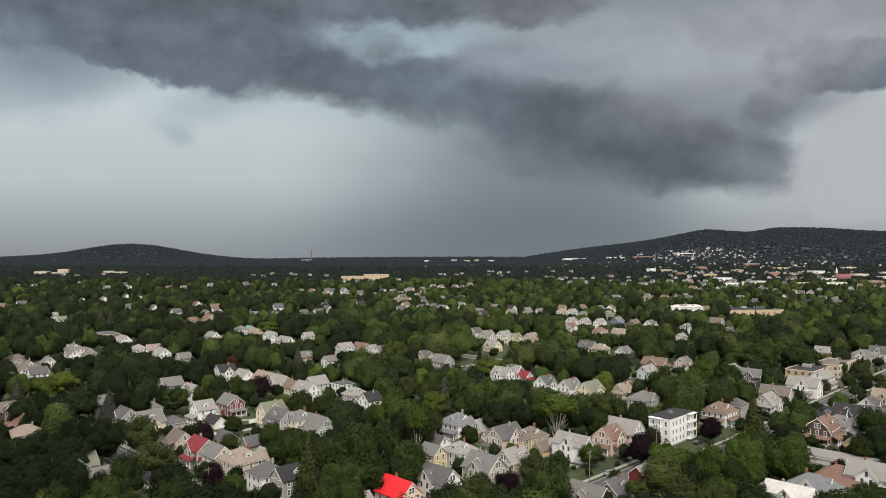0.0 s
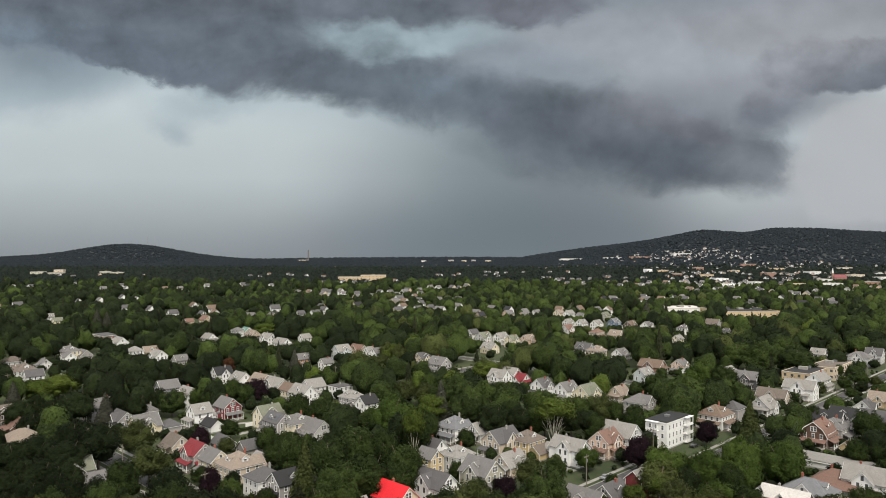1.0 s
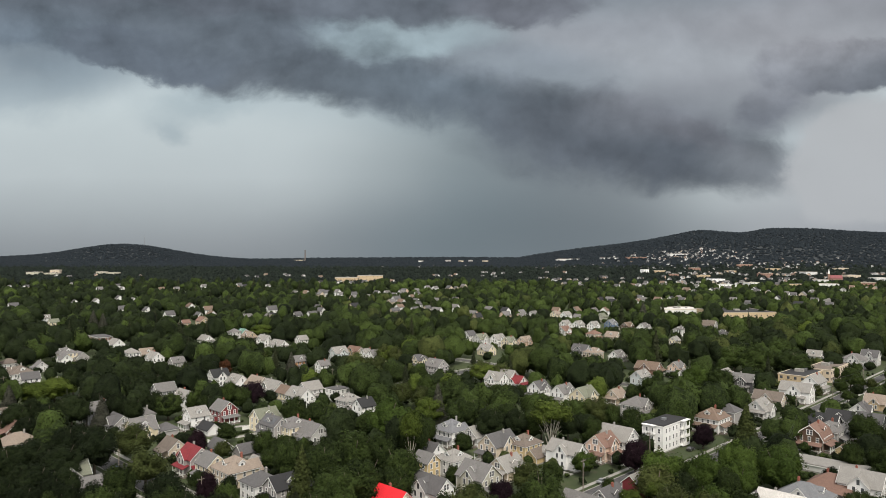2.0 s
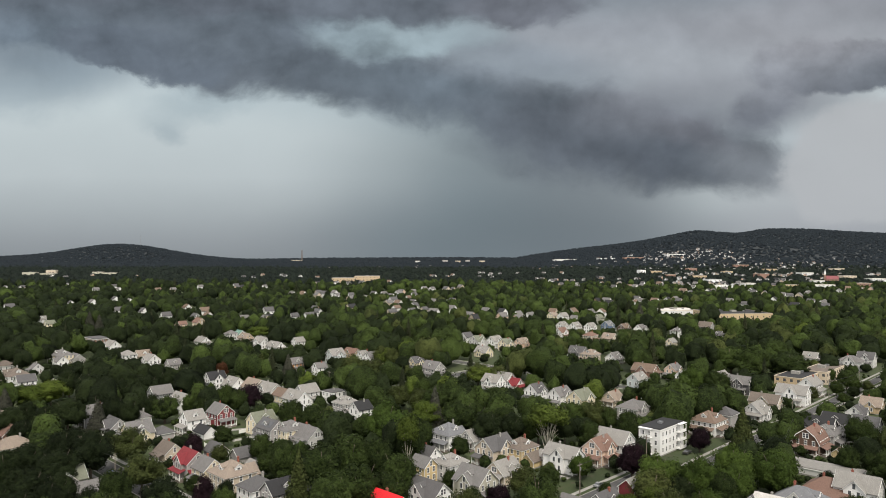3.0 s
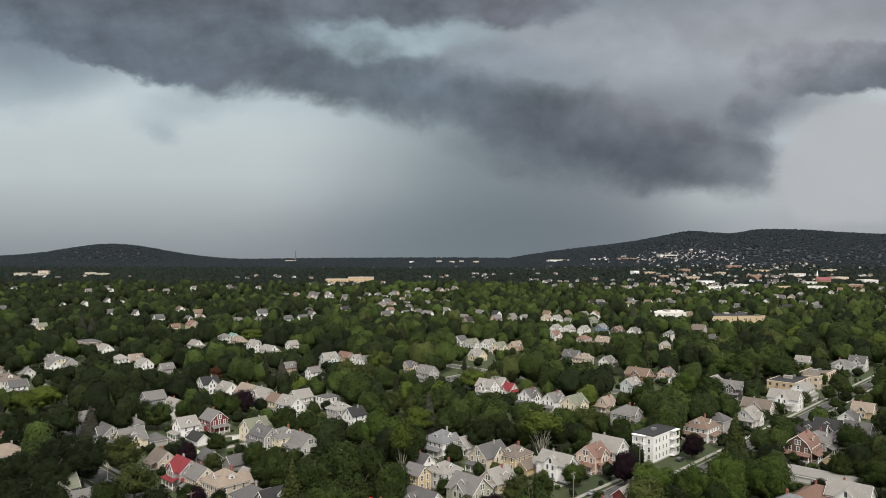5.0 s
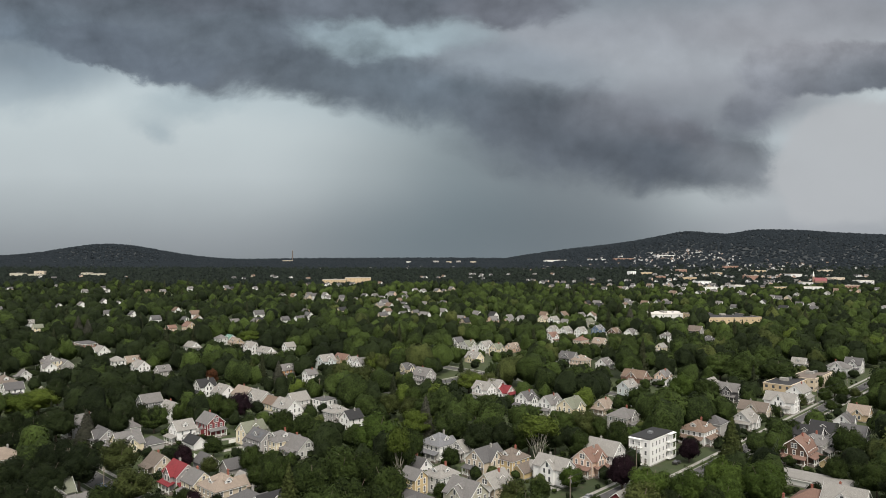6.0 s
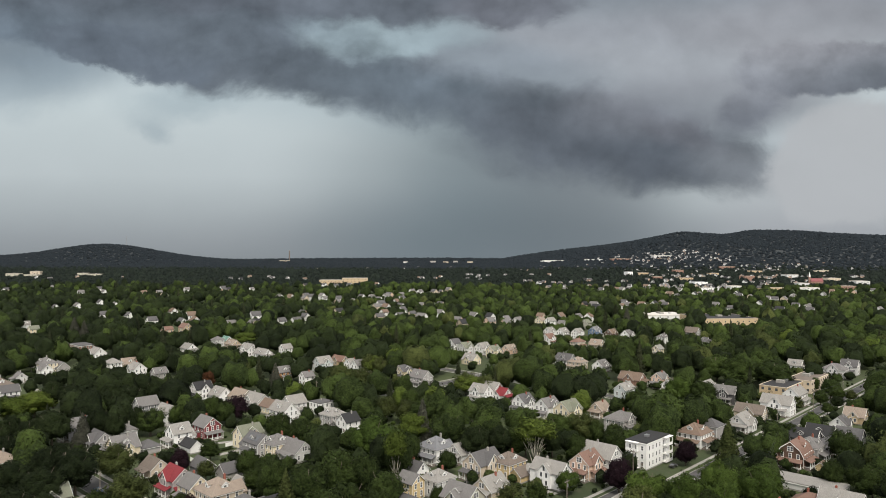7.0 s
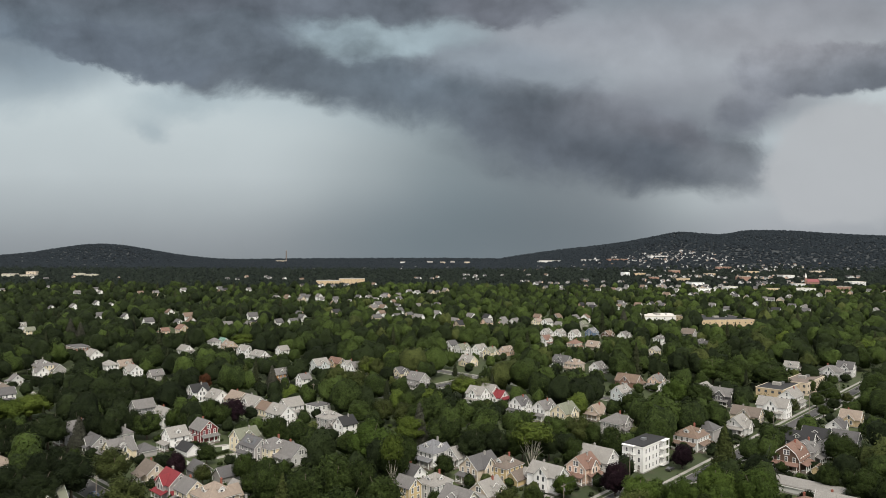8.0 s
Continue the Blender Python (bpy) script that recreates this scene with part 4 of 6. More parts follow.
house(-82.8, 274.0, "B", 7, 8, 0, "gable", "slate", "charcoal", "")
house(-70.9, 267.3, "A", 7, 8, 0, "gable", "grey", "charcoal", "n")
house(-121.3, 235.6, "A", 9, 14, 1, "gable", "grey", "green", "xdpc")
house(-109.6, 228.6, "A", 7, 8, 0, "gable", "grey", "grey", "n")
house(-24.5, 197.9, "A", 8, 11, 1, "gable", "grey", "light", "Cp")

# ---- the middle distance ----
house(-241.9, 418.6, "B", 13, 14, 2, "hip", "pale", "taupe", "dxPC", near=False)
house(-225.7, 399.2, "A", 8, 10, 2, "gable", "white", "charcoal", "P", near=False)
house(-250.6, 455.3, "B", 7, 8, 1, "gable", "pale", "grey", "PC", near=False)
house(-276.8, 466.2, "A", 9, 11, 1, "hip", "pale", "taupe", "p", near=False)
house(-256.0, 497.1, "B", 12, 14, 2, "hip", "cream", "grey", "dPC", near=False)
house(-249.6, 483.2, "B", 8, 10, 1, "gable", "white", "grey", "x", near=False)
house(-247.7, 500.2, "B", 9, 12, 0, "gable", "grey", "grey", "", near=False)
house(-205.3, 392.7, "B", 9, 11, 1, "gable", "white", "light", "x", near=False)
house(-275.5, 590.9, "B", 12, 22, 2, "flat", "brick", "charcoal", "", near=False)
house(-249.2, 559.0, "B", 10, 14, 1, "gable", "white", "light", "x", near=False)
house(-211.4, 498.2, "B", 9, 11, 2, "hip", "white", "light", "", near=False)
house(-205.2, 508.9, "A", 9, 11, 1, "gable", "tan", "tan", "d", near=False)
house(-185.9, 474.1, "B", 9, 12, 2, "gable", "white", "light", "cx", near=False)
house(-169.9, 470.0, "A", 8, 9, 1, "gable", "grey", "grey", "d", near=False)
house(-138.7, 365.5, "A", 9, 11, 2, "gable", "slate", "grey", "", near=False)
house(-122.1, 349.1, "B", 8, 13, 2, "gable", "white", "light", "xc", near=False)
house(-185.5, 311.7, "B", 7, 9, 1, "gable", "tan", "rust", "p", near=False)
house(-123.6, 406.7, "A", 9, 11, 2, "gable", "white", "dark", "Cxp", near=False)
house(-110.8, 399.7, "B", 10, 12, 1, "gable", "white", "light", "d", near=False)
house(-98.1, 394.2, "B", 10, 14, 1, "gable", "beige", "tan", "cp", near=False)
house(-88.1, 385.7, "B", 9, 16, 1, "gable", "pale", "light", "xPC", near=False)
house(-77.7, 371.2, "B", 8, 10, 1, "gable", "cream", "brown", "C", near=False)
house(-67.1, 352.0, "B", 9.5, 14, 2, "gable", "white", "light", "dP", near=False)
house(-65.0, 368.7, "A", 9, 11, 2, "gable", "pale", "light", "P", near=False)
house(-51.2, 369.7, "B", 9, 9, 2, "flat", "white", "charcoal", "C", near=False)
house(-42.1, 343.0, "A", 9.5, 10, 2, "hip", "grey", "light", "dP", near=False)
house(-33.5, 329.8, "A", 8, 9, 2, "gable", "white", "dark", "C", near=False)
house(-88.6, 461.0, "A", 8, 10, 2, "gable", "orange", "grey", "dP", near=False)
house(-70.6, 444.0, "A", 7, 8, 2, "gable", "white", "grey", "c", near=False)
house(-68.1, 496.9, "A", 10, 12, 2, "gable", "ice", "light", "xd", near=False)
house(-59.1, 521.0, "B", 8, 14, 1, "gable", "tan", "rust", "x", near=False)
house(-47.4, 493.7, "A", 8, 10, 2, "gable", "white", "light", "Pc", near=False)
house(-42.3, 487.9, "A", 8, 10, 2, "gable", "white", "grey", "d", near=False)
house(-32.9, 486.6, "A", 8.5, 11, 2, "gable", "cream", "tan", "xP", near=False)
house(-11.3, 464.8, "A", 8.5, 10, 2, "gable", "cream", "charcoal", "xdp", near=False)
house(-0.3, 441.1, "B", 10, 13, 2, "gable", "grey", "grey", "pPdc", near=False)
house(-136.0, 568.2, "B", 9, 14, 2, "gable", "white", "light", "xPC", near=False)
house(-121.9, 554.9, "B", 9, 16, 1, "gable", "white", "light", "dp", near=False)
house(-106.8, 567.6, "A", 8, 9, 2, "gable", "white", "light", "", near=False)
house(-175.0, 620.9, "A", 9, 9, 2, "hip", "pale", "grey", "", near=False)
house(-171.3, 635.9, "B", 8, 10, 1, "gable", "white", "teal", "xdP", near=False)
house(-159.5, 610.0, "B", 9, 13, 1, "gable", "tan", "tan", "dpC", near=False)
house(-188.0, 585.1, "B", 9, 14, 1, "gable", "white", "light", "pC", near=False)
house(-233.8, 717.3, "B", 10, 13, 2, "gable", "tan", "rust", "", near=False)
house(-251.3, 718.7, "A", 7, 9, 1, "gable", "peach", "rust", "p", near=False)
house(-373.2, 701.2, "A", 8, 9, 2, "gable", "cream", "green", "p", near=False)
house(-404.2, 745.0, "A", 8, 9, 2, "gable", "white", "light", "d", near=False)
house(33.1, 397.0, "B", 9, 12, 2, "gable", "white", "light", "xPd", near=False)
house(39.2, 404.7, "B", 9, 13, 2, "gable", "pale", "light", "p", near=False)
house(44.6, 399.3, "B", 8.5, 10, 1, "gable", "white", "crimson", "xcp", near=False)
house(52.8, 370.4, "A", 9, 10, 2, "gable", "white", "charcoal", "cxdp", near=False)
house(63.6, 360.7, "A", 9, 12, 2, "gable", "white", "grey", "xcdp", near=False)
house(72.4, 352.5, "A", 10, 13, 2, "gable", "cream", "green", "xC", near=False)
house(90.5, 361.4, "A", 9, 10, 1, "gable", "beige", "tan", "cxp", near=False)
house(92.6, 332.3, "A", 11, 13, 2, "hip", "grey", "grey", "xPc", near=False)
house(36.4, 524.8, "B", 10, 12, 1, "gable", "cream", "light", "xdc", near=False)
house(35.2, 572.8, "A", 10, 12, 2, "gable", "pale", "green", "xdc", near=False)
house(27.3, 598.6, "A", 8.5, 10, 2, "gable", "white", "charcoal", "p", near=False)
house(48.7, 572.2, "A", 9, 12, 2, "gable", "white", "light", "xPC", near=False)
house(56.1, 556.8, "A", 9, 10, 2, "gable", "cream", "green", "Pxc", near=False)
house(70.9, 577.3, "A", 9, 12, 1, "gable", "peach", "tan", "xd", near=False)
house(112.7, 633.3, "A", 9, 12, 2, "gable", "white", "rust", "Px", near=False)
house(106.4, 527.7, "B", 9, 14, 1, "gable", "slate", "charcoal", "CxdP", near=False)
house(109.3, 499.5, "A", 11, 11, 2, "hip", "beige", "tan", "dp", near=False)
house(132.9, 607.3, "A", 9, 12, 2, "hip", "beige", "rust", "Pc", near=False)
house(149.9, 610.0, "B", 9, 12, 1, "gable", "beige", "tan", "Pd", near=False)
house(167.2, 687.4, "A", 10, 11, 2, "gable", "blue", "blue", "xdPC", near=False)
house(183.1, 688.1, "A", 9, 12, 1, "gable", "brown", "brown", "xdC", near=False)
house(196.7, 678.8, "A", 10, 13, 1, "gable", "white", "grey", "xd", near=False)
house(125.3, 497.2, "A", 9, 11, 1, "gable", "white", "grey", "xdP", near=False)
house(131.9, 445.5, "B", 10, 16, 1, "gable", "brick", "brown", "xpC", near=False)
house(108.4, 380.2, "A", 7, 10, 3, "gable", "ice", "light", "dC", near=False)
house(141.1, 782.7, "A", 9, 12, 2, "gable", "white", "light", "", near=False)
house(131.3, 790.1, "A", 9, 11, 2, "gable", "cream", "tan", "c", near=False)
house(123.1, 685.6, "A", 9, 11, 2, "gable", "white", "light", "xdpC", near=False)
house(134.4, 680.0, "A", 9, 11, 2, "gable", "white", "light", "dP", near=False)
house(147.6, 674.5, "A", 9, 11, 2, "gable", "white", "light", "xP", near=False)
house(175.6, 761.1, "A", 9, 9, 2, "gable", "sage", "green", "P", near=False)
house(146.5, 436.9, "A", 8, 10, 2, "gable", "peach", "grey", "cxp", near=False)
house(144.7, 415.7, "A", 6, 8, 2, "gable", "white", "light", "pC", near=False)
house(163.3, 406.7, "A", 9, 12, 2, "gable", "ice", "light", "xdP", near=False)
house(168.2, 391.3, "B", 9, 13, 2, "gable", "dark", "grey", "xPC", near=False)
house(164.7, 354.0, "B", 9, 15, 1, "gable", "beige", "taupe", "Cx", near=False)
house(150.2, 332.3, "A", 11, 12, 1, "gable", "pale", "light", "xdp", near=False)
house(183.6, 364.4, "B", 9.5, 16, 2, "gable", "white", "light", "xP", near=False)
house(205.2, 388.4, "A", 9.5, 16, 2, "gable", "white", "light", "pPc", near=False)
house(263.1, 497.2, "B", 9, 10, 1, "gable", "white", "light", "dp", near=False)
house(221.6, 443.8, "B", 9, 12, 3, "flat", "cream", "grey", "", near=False)
house(274.3, 468.2, "B", 11, 15, 2, "hip", "pale", "grey", "xPc", near=False)
house(291.5, 479.6, "B", 10, 11, 2, "gable", "pale", "charcoal", "CxdP", near=False)
house(217.2, 640.0, "A", 9, 9, 2, "hip", "white", "grey", "dC", near=False)
house(187.1, 563.2, "A", 7, 9, 2, "gable", "cream", "light", "pC", near=False)
house(267.2, 701.1, "B", 10, 14, 1, "gable", "grey", "taupe", "PC", near=False)
house(251.5, 631.3, "A", 10, 10, 1, "hip", "grey", "charcoal", "dp", near=False)
house(196.0, 330.1, "A", 8, 10, 1, "gable", "white", "charcoal", "xC", near=False)
house(186.1, 306.1, "B", 9, 11, 1, "gable", "slate", "charcoal", "x", near=False)
house(212.7, 345.4, "B", 9, 10, 1, "gable", "tan", "tan", "xc", near=False)

# ---- larger buildings ----
RIBBON = Build().box(-0.7, 0.7, -0.05, 0.08, -0.75, 0.75).mesh("window", GLASS)


def block(name, x, y, turn, w, l, h, wall, roof, label, category, rows=2, gap=4.0, base=None, sides=("front", "end"), hut=True):
    """A flat-roofed block, l long across the view and w deep, with parapet, roof huts and rows of windows."""
    z = terrain(x, y) if base is None else base
    top = tagged(new(name), label, category)
    top.matrix_basis = pose(x, y, z, 0, 0, turn)
    part("wall", Build().box(-l / 2, l / 2, -w / 2, w / 2, -2.0, h), plain("block_wall", PAINT[wall], 0.8, 0.3, 0.1), top)
    pr = Build().box(-l / 2 - 0.2, l / 2 + 0.2, -w / 2 - 0.2, -w / 2 + 0.3, h, h + 0.35).box(-l / 2 - 0.2, l / 2 + 0.2, w / 2 - 0.3, w / 2 + 0.2, h, h + 0.35)
    pr.box(-l / 2 - 0.2, -l / 2 + 0.3, -w / 2 + 0.3, w / 2 - 0.3, h, h + 0.35).box(l / 2 - 0.3, l / 2 + 0.2, -w / 2 + 0.3, w / 2 - 0.3, h, h + 0.35)
    part("parapet", pr, plain("parapet", PAINT["beige" if wall != "white" else "white"], 0.8, 0.4, 0.1), top)
    part("roof", Build().box(-l / 2 + 0.3, l / 2 - 0.3, -w / 2 + 0.3, w / 2 - 0.3, h, h + 0.25), plain("flat_roof", TILE[roof], 0.85, 0.2, 0.2), top)
    if hut:
        part("roof_hut", Build().box(-l * 0.05, l * 0.04, -w * 0.1, w * 0.2, h + 0.2, h + 1.9), CONCRETE, top)
        part("roof_unit", Build().box(l * 0.2, l * 0.2 + 2.2, -1.0, 1.0, h + 0.2, h + 1.5), METAL, top)
    k = h / rows
    for i in range(rows):
        zz = k * i + k * 0.55
        n = int(l / gap)
        for j in range(n):
            part("window", RIBBON, None, top, "", Matrix.Translation((-l / 2 + (j + 0.5) * l / n, -w / 2, zz)))
        if "end" in sides:
            n = int(w / gap)
            for j in range(n):
                for s in (-1, 1):
                    part("window", RIBBON, None, top, "", Matrix.Translation((s * l / 2, -w / 2 + (j + 0.5) * w / n, zz)) @ Matrix.Rotation(radians(90), 4, "Z"))
    HOUSES.append((x, y - w / 2, l * 0.5, h * (0.55 if y < 900 else 0.8)))
    return top


def three_decker():
    """The white flat-roofed house of three storeys with stacked porches."""
    top = house(89.7, 281.4, "A", 8.5, 19.0, 3, "flat", "white", "dark", "")
    for i in range(3):
        z = 0.55 + 3.2 * i
        pb = Build().box(-3.6, 1.2, -11.3, -9.6, z, z + 0.2).box(-3.6, 1.2, -11.3, -11.2, z + 0.2, z + 1.15)
        part("balcony", pb, TRIM, top)
        pe = Build().box(4.25, 5.9, 4.0, 9.2, z, z + 0.2).box(5.8, 5.9, 4.0, 9.2, z + 0.2, z + 1.15)
        part("balcony", pe, TRIM, top)
        for yy in (4.1, 6.6, 9.1):
            part("post", POST, None, top, "", Matrix.Translation((5.8, yy, z + 0.2)))
        for xx in (-3.5, -1.2, 1.1):
            part("post", POST, None, top, "", Matrix.Translation((xx, -11.2, z + 0.2)))
    part("balcony_roof", Build().box(-3.8, 1.4, -11.5, -9.55, 10.25, 10.5), siding(PAINT["white"]), top)
    part("balcony_roof", Build().box(4.28, 6.1, 3.8, 9.4, 10.2, 10.45), siding(PAINT["white"]), top)
    part("roof_hut", Build().box(-1.0, 0.6, -1.5, 0.5, 10.6, 11.5), METAL, top)


three_decker()
block("apartment_block", 211, 414, 45, 15, 30, 6.6, "tan", "dark", "two-storey tan apartment block with a dark flat roof", "apartment block", 2, 3.5)
block("apartment_block", 236, 432, 45, 14, 34, 7.2, "beige", "taupe", "buff brick apartment block with a flat tarred roof", "apartment block", 2, 3.5)
block("school", 343, 822, 6, 60, 64, 7.5, "tan", "dark", "long tan school building with a dark flat roof", "school", 1, 7.0)
block("warehouse", 296, 880, 6, 40, 50, 5.0, "pale", "white", "long low warehouse with a white flat roof", "warehouse", 1, 9.0)
block("school", -205, 1650, 3, 34, 56, 12.0, "tan", "light", "large tan brick school with several flat roofs", "school", 2, 8.0)
block("school", -155, 1672, 3, 34, 58, 15.5, "tan", "light", "tall wing of the tan brick school", "school", 3, 8.0)
block("hospital", -1128, 2020, 8, 22, 36, 12.0, "sage", "grey", "pale long hospital block at the foot of the hill", "hospital", 3, 9.0)
block("hospital", -1085, 2035, -6, 22, 40, 9.0, "sage", "grey", "low pale wing of the hospital by the hill", "hospital", 2, 9.0)
block("hospital", -1100, 2080, 8, 20, 26, 16.0, "beige", "grey", "taller beige hospital wing by the hill", "hospital", 3, 9.0)
block("hospital", -1000, 2150, 12, 18, 30, 9.0, "sage", "grey", "low grey block near the hill's foot", "hospital", 2, 9.0)
block("hospital", -945, 2110, 4, 20, 40, 8.0, "sage", "grey", "low pale block near the hill's foot", "hospital", 2, 9.0)
block("factory", -820, 4300, 2, 30, 60, 12.0, "beige", "light", "beige power works beside a tall stack", "factory", 2, 14.0)
block("office_block", -88, 3900, 0, 20, 26, 13.0, "pale", "light", "pale rounded office block on the skyline", "office block", 4, 8.0)
block("office_block", 130, 3900, 4, 20, 26, 14.0, "beige", "light", "beige office block on the skyline", "office block", 4, 9.0)
block("office_block", 185, 3950, 4, 20, 22, 17.0, "grey", "grey", "grey office block on the skyline", "office block", 5, 9.0)
block("office_block", 262, 3900, 4, 20, 30, 15.0, "beige", "light", "beige office slab on the skyline", "office block", 4, 9.0)
block("office_block", 60, 3950, 4, 24, 30, 16.0, "grey", "grey", "dark grey office block on the skyline", "office block", 4, 9.0)
block("mall", 636, 3400, 3, 40, 120, 9.0, "pale", "light", "long white commercial hall far off", "mall", 2, 16.0)
block("mall", 588, 3390, 3, 40, 45, 11.0, "pale", "light", "tall end of the white commercial hall", "mall", 2, 16.0)
block("mill", 800, 3300, 5, 40, 90, 6.0, "white", "light", "long white mill hall beyond the wood", "mill", 2, 12.0)
block("mill", 905, 3250, 5, 30, 90, 8.0, "brick", "brown", "brown brick mill hall", "mill", 3, 10.0)
block("mill", 1110, 3300, 8, 40, 90, 9.0, "pale", "light", "grey-white hall at the foot of the ridge", "mill", 2, 12.0)


def smokestack(x, y, h):
    top = tagged(new("smokestack"), "tall slim dark smokestack on the skyline", "smokestack")
    top.location = (x, y, terrain(x, y))
    part("shaft", Build().tube((0, 0, -1), (0, 0, h), 4.2, 2.8, 12), plain("stack_brick", (0.13, 0.11, 0.10), 0.9, 0.1, 0.2), top)
    part("rim", Build().tube((0, 0, h - 2), (0, 0, h + 1), 3.2, 3.2, 12), CONCRETE, top)


smokestack(-795, 4330, 72)


def mast(x, y, h):
    top = tagged(new("radio_mast"), "slim steel radio mast on the wooded hilltop", "mast")
    top.location = (x, y, terrain(x, y))
    part("shaft", Build().tube((0, 0, -2), (0, 0, h), 1.3, 0.9, 4), METAL, top)
    part("antenna", Build().tube((0, 0, h), (0, 0, h + 8), 0.6, 0.3, 4), METAL, top)


mast(-1830, 4500, 62)


def church(x, y, turn):
    top = tagged(new("church"), "brick church with a dusky red roof and white spire", "church")
    top.matrix_basis = pose(x, y, terrain(x, y), 0, 0, turn)
    part("wall", Build().extrude(gable_outline(13, 9, 7), -13, 13), plain("church_brick", PAINT["brick"], 0.9, 0.5, 0.2), top)
    rf = Build()
    gable_roof(rf, 13, 9, 7, -13.5, 13.5)
    part("roof", rf, shingle((0.22, 0.075, 0.08)), top)
    tw = part("tower", Build().box(-2.2, 2.2, -17.4, -13, -1, 19), plain("church_brick", PAINT["brick"], 0.9, 0.5, 0.2), top)
    part("belfry", Build().box(-1.6, 1.6, -16.8, -13.6, 19, 24), TRIM, tw)
    part("spire", Build().tube((0, -15.2, 24), (0, -15.2, 32), 1.6, 0.1, 8), TRIM, tw)
    HOUSES.append((x, y, 16, 7))


church(950, 1700, -106)
# downtown, out along the flat to the right
for i, (px, depth, span, tall, wl, rf) in enumerate((
        (0.545, 1420, 70, 9, "pale", "white"), (0.50, 1440, 50, 8, "tan", "light"), (0.58, 1850, 60, 11, "beige", "light"), (0.535, 1620, 44, 9, "pale", "light"),
        (0.44, 1500, 46, 8, "pale", "white"), (0.40, 1420, 40, 8, "white", "light"), (0.37, 1900, 60, 9, "tan", "brown"), (0.46, 1950, 56, 12, "brick", "brown"),
        (0.41, 2250, 56, 10, "tan", "tan"), (0.47, 2450, 70, 12, "tan", "taupe"), (0.36, 2450, 52, 14, "brick", "brown"), (0.52, 2080, 60, 12, "pale", "grey"),
        (0.565, 2500, 90, 12, "beige", "light"), (0.43, 2750, 90, 13, "brick", "rust"), (0.60, 1480, 66, 9, "brick", "tan"), (0.62, 1700, 60, 10, "pale", "white"),
        (0.33, 1980, 44, 9, "brick", "brown"), (0.29, 2200, 30, 15, "white", "light"), (0.31, 2300, 60, 9, "tan", "brown"), (0.39, 1660, 50, 9, "white", "blue"))):
    block("shop_block", px * depth, depth, (7 * i) % 30 - 8, 16 + 4 * (i % 4), span * 0.62, tall, wl, rf, "%s flat-roofed commercial block downtown" % WORD.get(wl, wl), "commercial block", 2, 8.0, None, ("front",), i % 2 == 0)

# ---- the far houses, scattered in clusters set to fit the camera's view ----
FAR_MATS = ["white", "beige", "pale", "peach", "slate"]
FAR_ROOFS = ["grey", "charcoal", "brown", "dark", "tan"]


def far_house(rng, x, y, store, k=1.0):
    w, l, e = k * rng.uniform(7.0, 9.5), k * rng.uniform(8, 12), rng.choice((4.6, 6.0, 6.6)) * k
    rise, turn = 0.46 * w, rng.choice((-45, 45)) + rng.uniform(-8, 8)
    m = Matrix.Translation((x, y, terrain(x, y) - 0.3)) @ Matrix.Rotation(radians(turn), 4, "Z")
    wb, rb = Build().extrude(gable_outline(w, e, rise), -l / 2, l / 2, m), Build()
    gable_roof(rb, w, e, rise, -l / 2 - 0.4, l / 2 + 0.4, 0.45, 0.22, m)
    gb = Build()
    s = 1 if turn < 0 else -1
    for zz in ((2.2, 4.8) if e > 4.5 else (2.2,)):
        for c in (-0.28, 0.28):
            gb.box(c * w - 0.5, c * w + 0.5, -l / 2 - 0.06, -l / 2 + 0.05, zz - 0.8, zz + 0.8, m)
            gb.box(s * w / 2 - 0.06, s * w / 2 + 0.06, c * l - 0.5, c * l + 0.5, zz - 0.8, zz + 0.8, m)
    store.append((wb, rng.choice((0, 0, 0, 0, 0, 1, 2, 2, 3)), rb, 5 + rng.choice((0, 0, 0, 1, 1, 1, 2, 3)), gb))
    if y < 2200:
        HOUSES.append((x, y, max(w, l) * 0.42, e * rng.choice((0.8, 1.1, 1.3, 1.5))))


def cluster(rng, store, u, depth, n, wide, deep, k=1.0):
    for _ in range(n):
        y = depth + rng.uniform(-deep, deep)
        x = u * depth + rng.uniform(-wide, wide)
        if all((x - h[0]) ** 2 + (y - h[1]) ** 2 > (h[2] + 9) ** 2 for h in HOUSES):
            far_house(rng, x, y, store, k)


rng = random.Random(4)
near_far, hill_town = [], []
cluster(rng, near_far, -0.58, 900, 3, 30, 60)
cluster(rng, near_far, -0.48, 1000, 5, 60, 60)
cluster(rng, near_far, -0.40, 880, 3, 40, 50)
cluster(rng, near_far, -0.30, 850, 4, 50, 60)
cluster(rng, near_far, -0.19, 800, 9, 50, 50)
cluster(rng, near_far, -0.10, 860, 8, 60, 50)
cluster(rng, near_far, -0.17, 1150, 9, 50, 70)
cluster(rng, near_far, -0.07, 1150, 12, 60, 80)
cluster(rng, near_far, -0.02, 1000, 7, 50, 60)
cluster(rng, near_far, 0.02, 880, 6, 50, 50)
cluster(rng, near_far, 0.07, 800, 5, 40, 40)
cluster(rng, near_far, 0.0, 1350, 9, 60, 60)
cluster(rng, near_far, -0.28, 1350, 6, 90, 60)
cluster(rng, near_far, -0.42, 1350, 5, 80, 60)
cluster(rng, near_far, -0.55, 1400, 4, 90, 60)
cluster(rng, near_far, -0.12, 1550, 8, 90, 60)
cluster(rng, near_far, 0.16, 780, 6, 40, 40)
cluster(rng, near_far, 0.21, 820, 7, 40, 30)
cluster(rng, near_far, 0.27, 1000, 6, 50, 40)
cluster(rng, near_far, 0.30, 1050, 8, 70, 40)
